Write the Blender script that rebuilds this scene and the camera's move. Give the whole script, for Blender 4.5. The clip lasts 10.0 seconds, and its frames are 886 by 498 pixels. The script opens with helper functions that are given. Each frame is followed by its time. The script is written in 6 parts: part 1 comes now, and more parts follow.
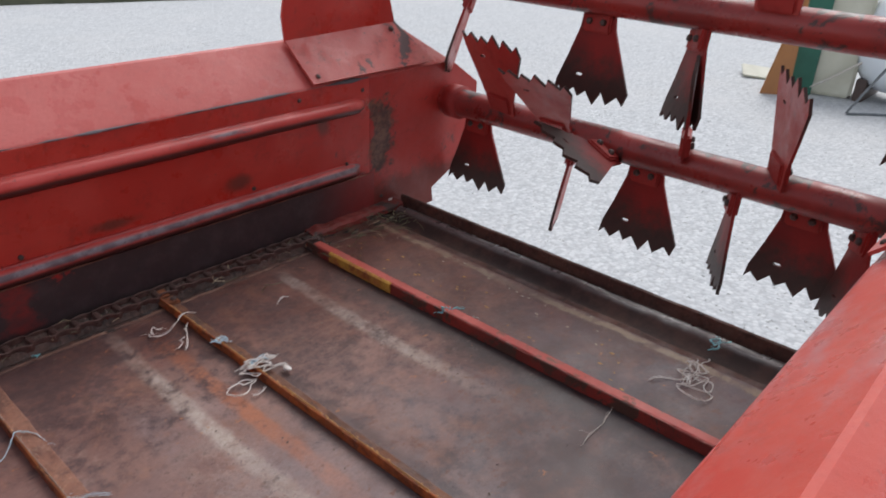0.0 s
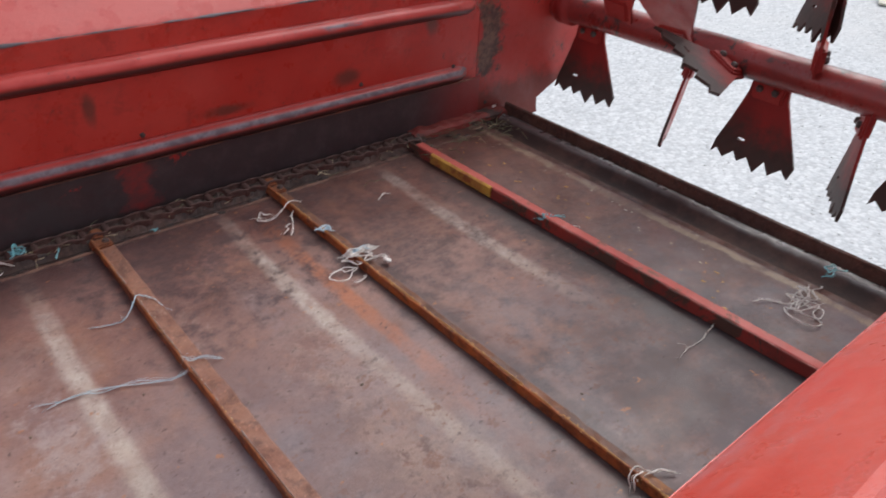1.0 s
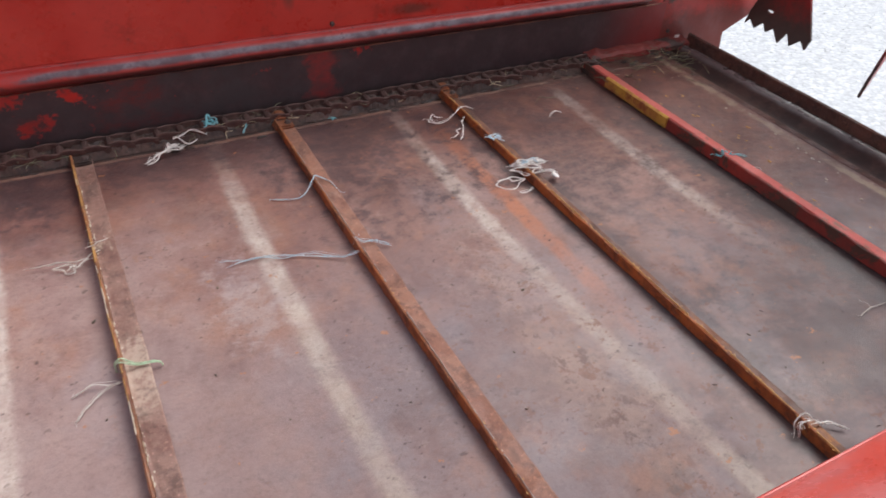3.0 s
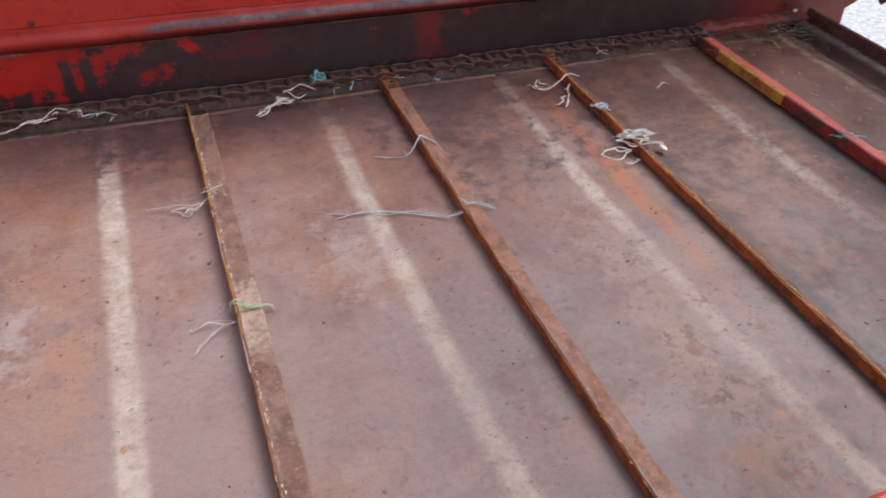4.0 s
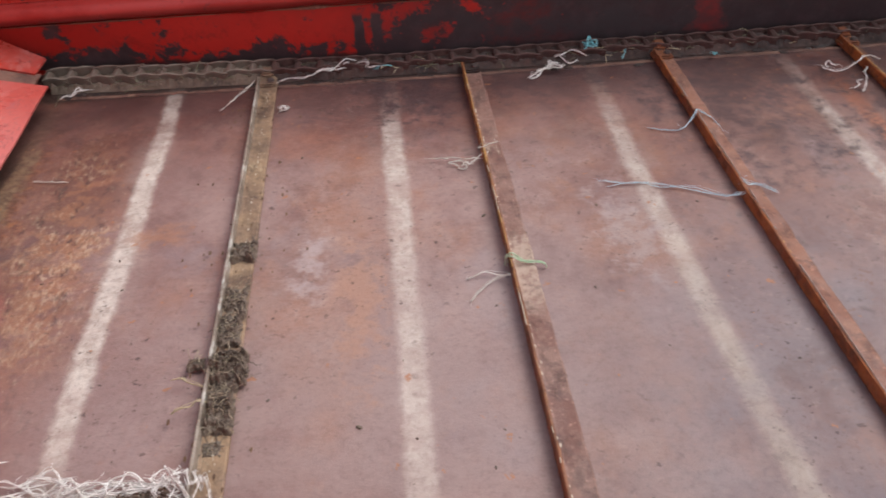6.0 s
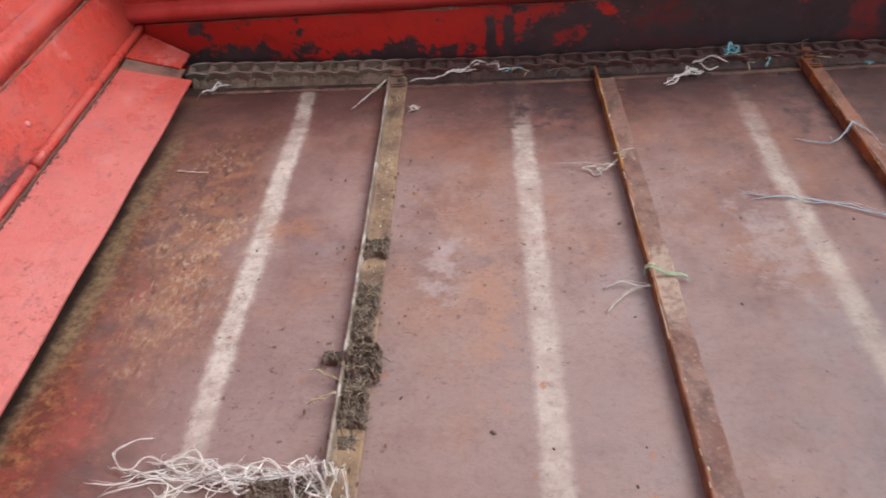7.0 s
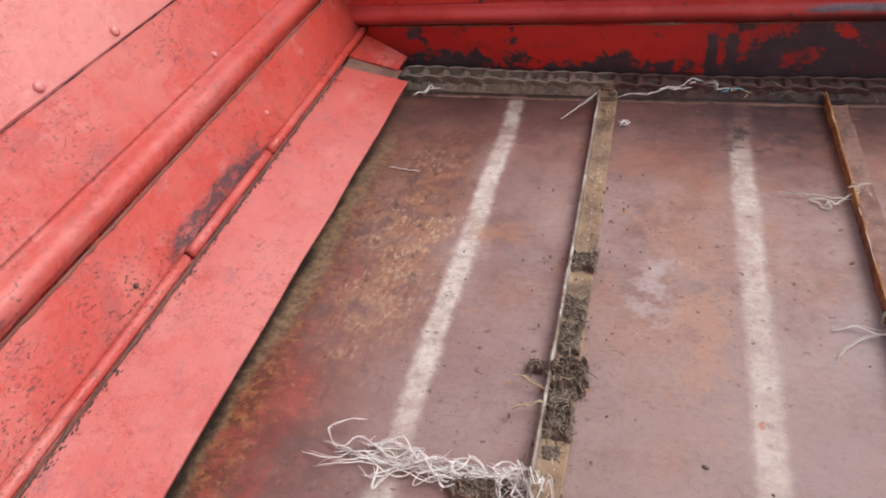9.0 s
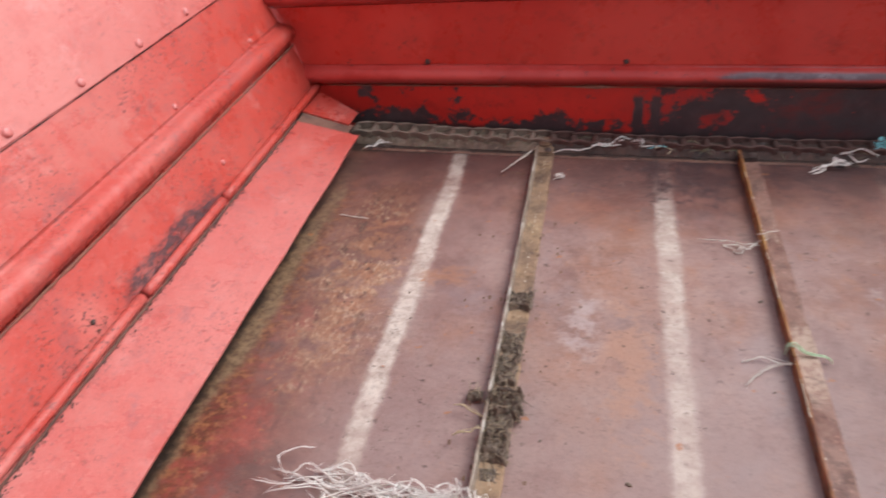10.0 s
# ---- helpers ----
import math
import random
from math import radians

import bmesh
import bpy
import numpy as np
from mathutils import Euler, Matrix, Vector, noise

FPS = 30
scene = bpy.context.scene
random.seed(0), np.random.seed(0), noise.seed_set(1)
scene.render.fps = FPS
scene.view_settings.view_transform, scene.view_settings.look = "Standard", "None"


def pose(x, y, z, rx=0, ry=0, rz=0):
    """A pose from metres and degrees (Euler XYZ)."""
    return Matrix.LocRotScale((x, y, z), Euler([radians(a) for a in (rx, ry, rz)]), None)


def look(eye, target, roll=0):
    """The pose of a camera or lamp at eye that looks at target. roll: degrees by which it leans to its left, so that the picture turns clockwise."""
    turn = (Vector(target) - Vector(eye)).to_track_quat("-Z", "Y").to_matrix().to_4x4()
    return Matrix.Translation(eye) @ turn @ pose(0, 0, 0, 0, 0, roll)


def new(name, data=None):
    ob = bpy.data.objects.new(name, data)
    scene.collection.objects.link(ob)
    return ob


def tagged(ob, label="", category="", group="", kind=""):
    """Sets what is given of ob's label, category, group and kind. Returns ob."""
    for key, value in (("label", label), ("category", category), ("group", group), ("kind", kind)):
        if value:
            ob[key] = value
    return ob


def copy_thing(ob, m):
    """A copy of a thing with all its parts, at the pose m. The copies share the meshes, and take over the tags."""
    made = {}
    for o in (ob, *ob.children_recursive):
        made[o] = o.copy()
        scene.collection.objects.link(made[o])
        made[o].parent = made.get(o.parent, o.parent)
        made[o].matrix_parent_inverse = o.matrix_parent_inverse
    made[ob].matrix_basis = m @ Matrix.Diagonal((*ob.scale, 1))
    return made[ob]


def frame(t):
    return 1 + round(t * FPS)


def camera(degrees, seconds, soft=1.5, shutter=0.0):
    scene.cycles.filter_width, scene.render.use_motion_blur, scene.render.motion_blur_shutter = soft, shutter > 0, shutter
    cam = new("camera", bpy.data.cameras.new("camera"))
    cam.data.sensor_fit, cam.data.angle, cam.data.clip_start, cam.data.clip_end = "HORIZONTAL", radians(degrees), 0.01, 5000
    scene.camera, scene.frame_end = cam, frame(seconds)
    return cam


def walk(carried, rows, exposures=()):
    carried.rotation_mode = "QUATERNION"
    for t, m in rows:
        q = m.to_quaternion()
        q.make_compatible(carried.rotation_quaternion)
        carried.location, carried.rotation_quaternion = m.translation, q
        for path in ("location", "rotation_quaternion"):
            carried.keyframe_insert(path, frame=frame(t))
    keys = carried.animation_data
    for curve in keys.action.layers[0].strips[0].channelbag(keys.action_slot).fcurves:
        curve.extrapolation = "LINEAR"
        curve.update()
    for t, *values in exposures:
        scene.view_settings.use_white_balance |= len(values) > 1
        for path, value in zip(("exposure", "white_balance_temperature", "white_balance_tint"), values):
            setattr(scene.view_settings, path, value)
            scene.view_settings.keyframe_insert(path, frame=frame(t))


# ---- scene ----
PATH = [
    (0, (0.956, -1.337, 0.864), (2.304, -0.159, -0.027), 2.5),
    (0.5, (0.945, -1.338, 0.838), (2.188, -0.111, -0.136), 2.6),
    (1, (0.922, -1.327, 0.813), (2.039, -0.064, -0.263), 2.9),
    (1.5, (0.911, -1.323, 0.795), (1.937, -0.029, -0.333), 3.3),
    (2, (0.884, -1.314, 0.782), (1.838, 0.001, -0.384), 4.0),
    (2.5, (0.861, -1.309, 0.772), (1.739, 0.031, -0.425), 4.4),
    (4, (0.785, -1.289, 0.745), (1.397, 0.106, -0.552), 3.9),
    (4.5, (0.752, -1.284, 0.737), (1.243, 0.132, -0.588), 3.0),
    (5, (0.724, -1.282, 0.732), (1.082, 0.155, -0.612), 1.5),
    (5.5, (0.688, -1.276, 0.727), (0.927, 0.178, -0.626), -0.1),
    (6, (0.658, -1.273, 0.724), (0.772, 0.202, -0.623), -1.9),
    (7.5, (0.565, -1.255, 0.705), (0.329, 0.238, -0.604), -6.9),
    (8, (0.546, -1.254, 0.705), (0.207, 0.225, -0.599), -8.8),
    (8.5, (0.527, -1.262, 0.71), (0.104, 0.21, -0.576), -8.7),
    (9, (0.506, -1.273, 0.717), (-0.014, 0.187, -0.547), -8.5),
    (9.5, (0.504, -1.291, 0.729), (-0.062, 0.195, -0.484), -7.4),
    (10, (0.535, -1.342, 0.742), (0.133, 0.243, -0.41), -5.1),
]
cam = camera(62.5, 10.0, soft=1.7, shutter=0.35)
walk(cam, [(t, look(eye, target, roll)) for t, eye, target, roll in PATH], exposures=[(0.0, 0.50), (1.0, 0.75), (2.5, 1.02), (4.5, 0.95), (7.5, 0.97), (9.5, 1.04), (10.0, 1.06)])

# ---- light: an overcast sky with a wide, weak sun ----
SUN_UP, SUN_TURN = 52, 72
world = bpy.data.worlds.new("overcast_sky")
scene.world = world
world.use_nodes = True
wt = world.node_tree
sky = wt.nodes.new("ShaderNodeTexSky")
sky.sky_type, sky.sun_disc = "NISHITA", False
sky.sun_elevation, sky.sun_rotation = radians(SUN_UP), radians(SUN_TURN)
grey = wt.nodes.new("ShaderNodeHueSaturation")
grey.inputs["Saturation"].default_value = 0.36
wt.links.new(sky.outputs[0], grey.inputs["Color"])
wt.links.new(grey.outputs[0], wt.nodes["Background"].inputs[0])
wt.nodes["Background"].inputs[1].default_value = 0.13
sun = new("sun", bpy.data.lights.new("sun", "SUN"))
sun.data.energy, sun.data.angle, sun.data.color = 1.3, radians(40), (1.0, 0.98, 0.96)
sd = Vector((math.sin(radians(SUN_TURN)) * math.cos(radians(SUN_UP)), math.cos(radians(SUN_TURN)) * math.cos(radians(SUN_UP)), math.sin(radians(SUN_UP))))
sun.matrix_world = look(sd * 20, (0, 0, 0))


# ---- materials ----
class Nodes:
    """A short way to write a node material."""

    def __init__(self, name):
        self.m = bpy.data.materials.new(name)
        self.m.use_nodes = True
        self.t = self.m.node_tree
        self.b = self.t.nodes["Principled BSDF"]
        self.co = self.t.nodes.new("ShaderNodeTexCoord").outputs["Object"]

    def put(self, socket, value):
        if isinstance(value, bpy.types.NodeSocket):
            self.t.links.new(value, socket)
        elif isinstance(value, (tuple, list)) and socket.type == "RGBA":
            socket.default_value = (*value[:3], 1)
        else:
            socket.default_value = value

    def math(self, op, a, b=0.0, c=0.0):
        n = self.t.nodes.new("ShaderNodeMath")
        n.operation = op
        for i, v in enumerate((a, b, c)):
            self.put(n.inputs[i], v)
        return n.outputs[0]

    def stretch(self, sx, sy, sz, shift=0.0):
        n = self.t.nodes.new("ShaderNodeMapping")
        self.put(n.inputs[0], self.co)
        n.inputs["Scale"].default_value = (sx, sy, sz)
        n.inputs["Location"].default_value = (shift, shift * 0.7, shift * 0.3)
        return n.outputs[0]

    def noise(self, scale, detail=4.0, rough=0.6, vec=None, distort=0.0):
        n = self.t.nodes.new("ShaderNodeTexNoise")
        self.put(n.inputs["Vector"], vec or self.co)
        n.inputs["Scale"].default_value, n.inputs["Detail"].default_value = scale, detail
        n.inputs["Roughness"].default_value, n.inputs["Distortion"].default_value = rough, distort
        return n.outputs["Fac"]

    def cells(self, scale, out="Distance", vec=None):
        n = self.t.nodes.new("ShaderNodeTexVoronoi")
        self.put(n.inputs["Vector"], vec or self.co)
        n.inputs["Scale"].default_value = scale
        return n.outputs[out]

    def step(self, v, lo, hi, a=0.0, b=1.0):
        n = self.t.nodes.new("ShaderNodeMapRange")
        n.interpolation_type = "SMOOTHSTEP"
        self.put(n.inputs["Value"], v)
        for k, x in (("From Min", lo), ("From Max", hi), ("To Min", a), ("To Max", b)):
            n.inputs[k].default_value = x
        return n.outputs[0]

    def mix(self, fac, a, b):
        n = self.t.nodes.new("ShaderNodeMix")
        n.data_type = "RGBA"
        self.put(n.inputs["Factor"], fac)
        self.put(n.inputs["A"] if n.inputs["A"].type == "RGBA" else n.inputs[6], a)
        self.put(n.inputs["B"] if n.inputs["B"].type == "RGBA" else n.inputs[7], b)
        return n.outputs[2]

    def axes(self, vec=None):
        n = self.t.nodes.new("ShaderNodeSeparateXYZ")
        self.put(n.inputs[0], vec or self.co)
        return n.outputs

    def normal(self):
        return self.axes(self.t.nodes.new("ShaderNodeNewGeometry").outputs["Normal"])

    def random(self):
        return self.t.nodes.new("ShaderNodeObjectInfo").outputs["Random"]

    def bump(self, height, strength=0.3, dist=0.002):
        n = self.t.nodes.new("ShaderNodeBump")
        self.put(n.inputs["Height"], height)
        n.inputs["Strength"].default_value, n.inputs["Distance"].default_value = strength, dist
        self.put(self.b.inputs["Normal"], n.outputs[0])

    def done(self, colour, rough=0.6, metal=0.0, spec=0.5):
        self.put(self.b.inputs["Base Color"], colour)
        self.put(self.b.inputs["Roughness"], rough)
        self.put(self.b.inputs["Metallic"], metal)
        self.put(self.b.inputs["Specular IOR Level"], spec)
        return self.m


def paint(name, base, faded, worn, wear=0.0, rough=0.42, spots=0.5, stain=False, calm=1.0, sheen_scuff=0.0):
    """Old machine paint: patchy fading, chips down to dark steel, dirt specks."""
    n = Nodes(name)
    c = n.mix(n.step(n.noise(3.5, 8, 0.68), 0.40, 0.60), base, faded)
    c = n.mix(n.step(n.noise(22.0, 8, 0.75), 0.52, 0.68, 0, 0.6 * calm), c, (base[0] * 0.6, base[1] * 0.7, base[2] * 0.7))
    smear = n.step(n.noise(4.5, 8, 0.72, n.stretch(0.7, 1, 1.5, 17.0)), 0.54, 0.70, 0, 0.28 * calm)
    c = n.mix(smear, c, (base[0] * 0.42, base[1] * 1.2, base[2] * 1.3))
    chips = n.step(n.noise(9.0, 8, 0.72, distort=0.4), 0.66 - wear, 0.70 - wear)
    c = n.mix(chips, c, worn)
    dots = n.math("MAXIMUM", n.step(n.noise(60.0, 5, 0.65), 0.63, 0.68), n.math("MULTIPLY", n.step(n.noise(28.0, 6, 0.7, n.stretch(1, 1, 1, 3.0)), 0.63, 0.68), 0.7))
    c = n.mix(n.math("MULTIPLY", dots, spots), c, (0.05, 0.025, 0.022))
    if sheen_scuff:
        # long grey-violet streaks: sky sheen painted in, along with some scuffs
        c = n.mix(n.step(n.noise(5.0, 6, 0.62, n.stretch(0.45, 1, 1.6, 29.0)), 0.50, 0.64, 0, sheen_scuff), c, (0.43, 0.215, 0.225))
        c = n.mix(n.step(n.noise(2.6, 5, 0.6, n.stretch(0.6, 1, 1, 8.0)), 0.46, 0.60, 0, 0.5), c, (base[0] * 0.84, base[1] * 0.6, base[2] * 0.6))
    if stain:
        # rust eaten through the paint round the joint of the wall
        x, y, z = n.axes()
        rag = n.math("MULTIPLY", n.math("SUBTRACT", n.noise(16.0, 8, 0.75), 0.5), 0.16)
        wide = n.math("ADD", n.math("ABSOLUTE", n.math("SUBTRACT", x, 2.330)), rag)
        tall = n.math("ADD", n.math("ABSOLUTE", n.math("SUBTRACT", z, 0.225)), n.math("MULTIPLY", rag, 1.4))
        spot = n.math("MULTIPLY", n.step(wide, 0.052, 0.030), n.step(tall, 0.110, 0.080))
        c = n.mix(n.math("MULTIPLY", spot, 0.9), c, n.mix(n.step(n.noise(30.0, 7, 0.75), 0.42, 0.6), (0.035, 0.022, 0.018), (0.15, 0.08, 0.045)))
        for cx, cz, rx, rz in ((1.27, 0.255, 0.012, 0.03), (1.86, 0.205, 0.035, 0.018), (1.55, 0.19, 0.05, 0.012), (2.12, 0.30, 0.02, 0.03)):
            a = n.math("DIVIDE", n.math("SUBTRACT", x, cx), rx)
            b = n.math("DIVIDE", n.math("SUBTRACT", z, cz), rz)
            d = n.math("ADD", n.math("SQRT", n.math("ADD", n.math("MULTIPLY", a, a), n.math("MULTIPLY", b, b))), n.math("MULTIPLY", rag, 12.0))
            c = n.mix(n.step(d, 1.5, 0.4, 0, 0.75), c, (0.10, 0.040, 0.028))
        # ragged dark brown band between the lower rib and the strip
        smear = n.math("MULTIPLY", n.step(n.math("ADD", z, n.math("MULTIPLY", rag, 0.16)), 0.138, 0.124), n.math("MULTIPLY", n.math("MULTIPLY", n.step(n.math("ADD", x, rag), 0.55, 1.0), n.step(x, 2.285, 2.25)), n.step(n.noise(12.0, 7, 0.72, n.stretch(0.5, 1, 1, 61.0)), 0.34, 0.52, 0.45, 0.95)))
        c = n.mix(smear, c, (0.058, 0.026, 0.022))
        low = n.math("MULTIPLY", n.step(n.math("ADD", z, rag), 0.12, 0.06), n.step(x, 2.2, 2.32))
        c = n.mix(n.math("MULTIPLY", low, 0.7), c, (0.10, 0.035, 0.026))
    n.bump(n.math("ADD", n.noise(55.0, 6, 0.7), n.math("MULTIPLY", n.noise(4.0, 2), 3.0)), 0.25, 0.003)
    return n.done(c, n.step(n.noise(12.0, 7, 0.7), 0.38, 0.62, rough - 0.10, rough + 0.16))


RED_D = (0.50, 0.032, 0.021)
M_WALL = paint("red_wall_paint", RED_D, (0.56, 0.052, 0.036), (0.10, 0.034, 0.026), 0.02, 0.36, 0.25, True)
# the wall's red made pinker: the sky's reflection put into the colour
M_FLARE = paint("red_top_paint", (0.53, 0.088, 0.074), (0.58, 0.128, 0.112), (0.12, 0.04, 0.035), -0.05, 0.33, 0.12, False, 0.35)
M_FLARE_WARM = paint("warm_red_top_paint", (0.52, 0.046, 0.026), (0.55, 0.068, 0.042), (0.16, 0.075, 0.075), 0.0, 0.36, 0.2, False, 0.6, 0.55)
M_CHIPPED = paint("chipped_bracket_paint", (0.46, 0.050, 0.042), (0.50, 0.085, 0.07), (0.085, 0.035, 0.035), 0.10, 0.40, 0.9)
M_PANEL = paint("grimy_red_panel_paint", (0.40, 0.023, 0.017), (0.45, 0.033, 0.024), (0.055, 0.026, 0.02), 0.05, 0.50, 0.4, True)
M_DARKRED = paint("grimy_red_paint", (0.29, 0.018, 0.014), (0.34, 0.026, 0.020), (0.055, 0.026, 0.02), 0.05, 0.62, 0.4, True)


def front_material(name, sheen_fade, specks, sky_pink=0.0):
    """The front wall's paint: bleached, sky sheen tinted in, speckled with dried splashes, burnt dark along one weld.
    """
    n = Nodes(name)
    x, y, z = n.axes()

    def pale(a, b):
        return tuple(u + (v - u) * sheen_fade for u, v in zip(a, b))

    pink = (0.60, 0.26, 0.235)
    # sheen and fading graded along y: redder towards the far corner
    far = n.math("MULTIPLY", n.step(n.math("ADD", y, n.math("MULTIPLY", n.math("SUBTRACT", n.noise(3.0, 6, 0.7), 0.5), 0.8)), -0.55, 0.05), 0.75)
    c = n.mix(n.step(n.noise(3.0, 8, 0.7), 0.40, 0.60), pale((0.50, 0.075, 0.057), pink), pale((0.54, 0.145, 0.120), pink))
    c = n.mix(n.math("MULTIPLY", far, 1.0 - sheen_fade), c, (0.46, 0.046, 0.030))
    c = n.mix(n.step(n.noise(14.0, 8, 0.75), 0.50, 0.66, 0, 0.45 * (1 - sheen_fade)), c, (0.42, 0.050, 0.040))
    c = n.mix(n.step(n.noise(11.0, 8, 0.76, n.stretch(1, 0.7, 1, 5.0)), 0.53, 0.66, 0, 0.5), c, pale((0.58, 0.225, 0.198), (0.64, 0.32, 0.295)))
    if sky_pink:
        # the sky's pink highlight painted on the flat of the plate, dull violet scuffs through it
        c = n.mix(n.step(n.noise(5.0, 7, 0.68, n.stretch(1, 0.5, 1, 37.0)), 0.36, 0.60, 0.1, sky_pink), c, (0.60, 0.225, 0.205))
        c = n.mix(n.step(n.noise(26.0, 7, 0.72, n.stretch(1, 0.7, 1, 49.0)), 0.56, 0.68, 0, 0.45), c, (0.30, 0.120, 0.130))
    crowd = n.step(n.noise(6.0, 5, 0.65, n.stretch(1, 1, 1, 13.0)), 0.40, 0.60, 0.12, 1.0)
    dots = n.step(n.noise(230.0, 4, 0.64, n.stretch(1, 0.7, 1)), 0.575, 0.620)
    dots = n.math("MULTIPLY", n.math("MULTIPLY", dots, crowd), specks)
    big = n.math("MULTIPLY", n.step(n.noise(95.0, 5, 0.68, n.stretch(1, 0.55, 1, 2.0)), 0.605, 0.645), n.math("MULTIPLY", n.step(n.noise(9.0, 4, 0.6, n.stretch(1, 1, 1, 23.0)), 0.42, 0.60, 0.15, 0.95), specks))
    c = n.mix(n.math("MULTIPLY", n.math("MAXIMUM", dots, big), 0.82), c, (0.100, 0.040, 0.040))
    film_tint = n.step(n.noise(24.0, 8, 0.76, n.stretch(1, 0.6, 1, 29.0)), 0.51, 0.68, 0, 0.52 * specks)
    c = n.mix(film_tint, c, (0.27, 0.085, 0.085))
    # burnt paint above the middle rod
    ragged = n.math("SUBTRACT", n.noise(30.0, 8, 0.76, n.stretch(1.4, 0.55, 1.4, 1.0)), 0.5)
    up = n.math("ADD", z, n.math("MULTIPLY", ragged, 0.060))
    along = n.math("ADD", y, n.math("MULTIPLY", ragged, 0.25))
    where = n.math("MULTIPLY", n.math("MULTIPLY", n.step(along, -0.640, -0.585), n.step(along, -0.30, -0.38)), n.math("MULTIPLY", n.step(up, 0.130, 0.114), n.step(x, -0.1155, -0.118)))
    torn = n.step(n.noise(55.0, 8, 0.78, n.stretch(1.5, 0.5, 1.5, 8.0)), 0.40, 0.54, 0.2, 1.0)
    c = n.mix(n.math("MULTIPLY", n.math("MULTIPLY", where, torn), 0.93), c, (0.055, 0.040, 0.046))
    n.bump(n.math("ADD", n.math("ADD", n.noise(75.0, 6, 0.74, n.stretch(1, 0.6, 1)), n.math("MULTIPLY", dots, 0.6)), n.math("MULTIPLY", n.noise(4.0, 2), 3.0)), 0.55, 0.003)
    return n.done(c, n.step(n.noise(12.0, 7, 0.7), 0.38, 0.62, 0.24, 0.44))


def strip_material():
    """The lowest strip of the side wall: red paint scraped off to dark steel, nearly all of it towards the rear."""
    n = Nodes("scraped_strip")
    x, y, z = n.axes()
    c = n.mix(n.step(n.noise(5.0, 5, 0.65), 0.4, 0.65), (0.60, 0.034, 0.024), (0.50, 0.030, 0.022))
    c = n.mix(n.step(n.noise(26.0, 8, 0.75), 0.52, 0.68, 0, 0.6), c, (0.32, 0.022, 0.018))
    patch = n.noise(20.0, 8, 0.72, n.stretch(0.8, 1.0, 0.9), 0.2)
    cluster = n.math("MULTIPLY", n.math("SUBTRACT", n.noise(4.0, 3, 0.5, n.stretch(1, 1, 0.4, 6.0)), 0.5), 0.28)
    bias = n.math("ADD", n.math("ADD", n.math("ADD", n.step(x, 0.58, 0.92, 0.0, 0.22), n.step(x, 1.45, 1.75, 0.0, 0.12)), n.step(x, 0.55, 0.40, 0.0, 0.03)), n.math("ADD", n.step(z, 0.075, 0.010, -0.06, 0.10), cluster))
    bare = n.step(n.math("ADD", patch, bias), 0.51, 0.575)
    # two short upright scrapes
    for cx in (0.612, 0.648):
        a = n.math("ABSOLUTE", n.math("SUBTRACT", n.math("ADD", x, n.math("MULTIPLY", n.math("SUBTRACT", patch, 0.5), 0.03)), cx))
        bare = n.math("MAXIMUM", bare, n.math("MULTIPLY", n.step(a, 0.013, 0.008), n.math("MULTIPLY", n.step(z, 0.02, 0.035), n.step(n.math("ADD", z, n.math("MULTIPLY", patch, 0.03)), 0.125, 0.110))))
    # paint left standing in two ragged patches
    for cx, wide, left in ((1.335, 0.018, 0.55),):
        a = n.math("ABSOLUTE", n.math("SUBTRACT", n.math("ADD", x, n.math("MULTIPLY", n.math("SUBTRACT", patch, 0.5), 0.14)), cx))
        bare = n.math("MULTIPLY", bare, n.step(a, wide, wide * 2.4, left, 1.0))
    rear = n.step(x, 2.05, 2.3, 1.0, 0.55)
    c = n.mix(n.math("MULTIPLY", n.math("MULTIPLY", bare, rear), 0.95), c, n.mix(n.step(n.noise(20.0, 6, 0.7), 0.4, 0.7), (0.033, 0.039, 0.042), (0.066, 0.063, 0.065)))
    glaze = n.math("MULTIPLY", n.math("MULTIPLY", n.step(x, 0.68, 0.80), n.step(x, 1.12, 0.92)), n.step(n.noise(11.0, 7, 0.72, n.stretch(0.6, 1, 1.1, 38.0)), 0.44, 0.62, 0.0, 0.75))
    c = n.mix(glaze, c, (0.20, 0.026, 0.022))
    # grey-purple rubbing that thickens rearward
    rub = n.math("MULTIPLY", n.step(n.noise(9.0, 8, 0.74, n.stretch(0.7, 1, 1.2, 44.0)), 0.40, 0.62), n.math("MULTIPLY", n.step(x, 0.50, 1.0, 0.0, 0.85), n.step(x, 1.2, 1.6, 1.0, 0.12)))
    c = n.mix(n.math("MULTIPLY", rub, rear), c, (0.064, 0.056, 0.058))
    # darker along the bottom edge, ragged at its top
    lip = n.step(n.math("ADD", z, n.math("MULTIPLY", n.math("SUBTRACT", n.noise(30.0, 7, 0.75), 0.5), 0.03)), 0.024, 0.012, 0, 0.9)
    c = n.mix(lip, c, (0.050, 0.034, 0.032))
    n.bump(n.math("ADD", n.noise(40.0, 6, 0.7), n.math("MULTIPLY", bare, -0.6)), 0.3, 0.002)
    return n.done(c, n.step(bare, 0, 1, 0.34, 0.50), 0.0, 0.45)


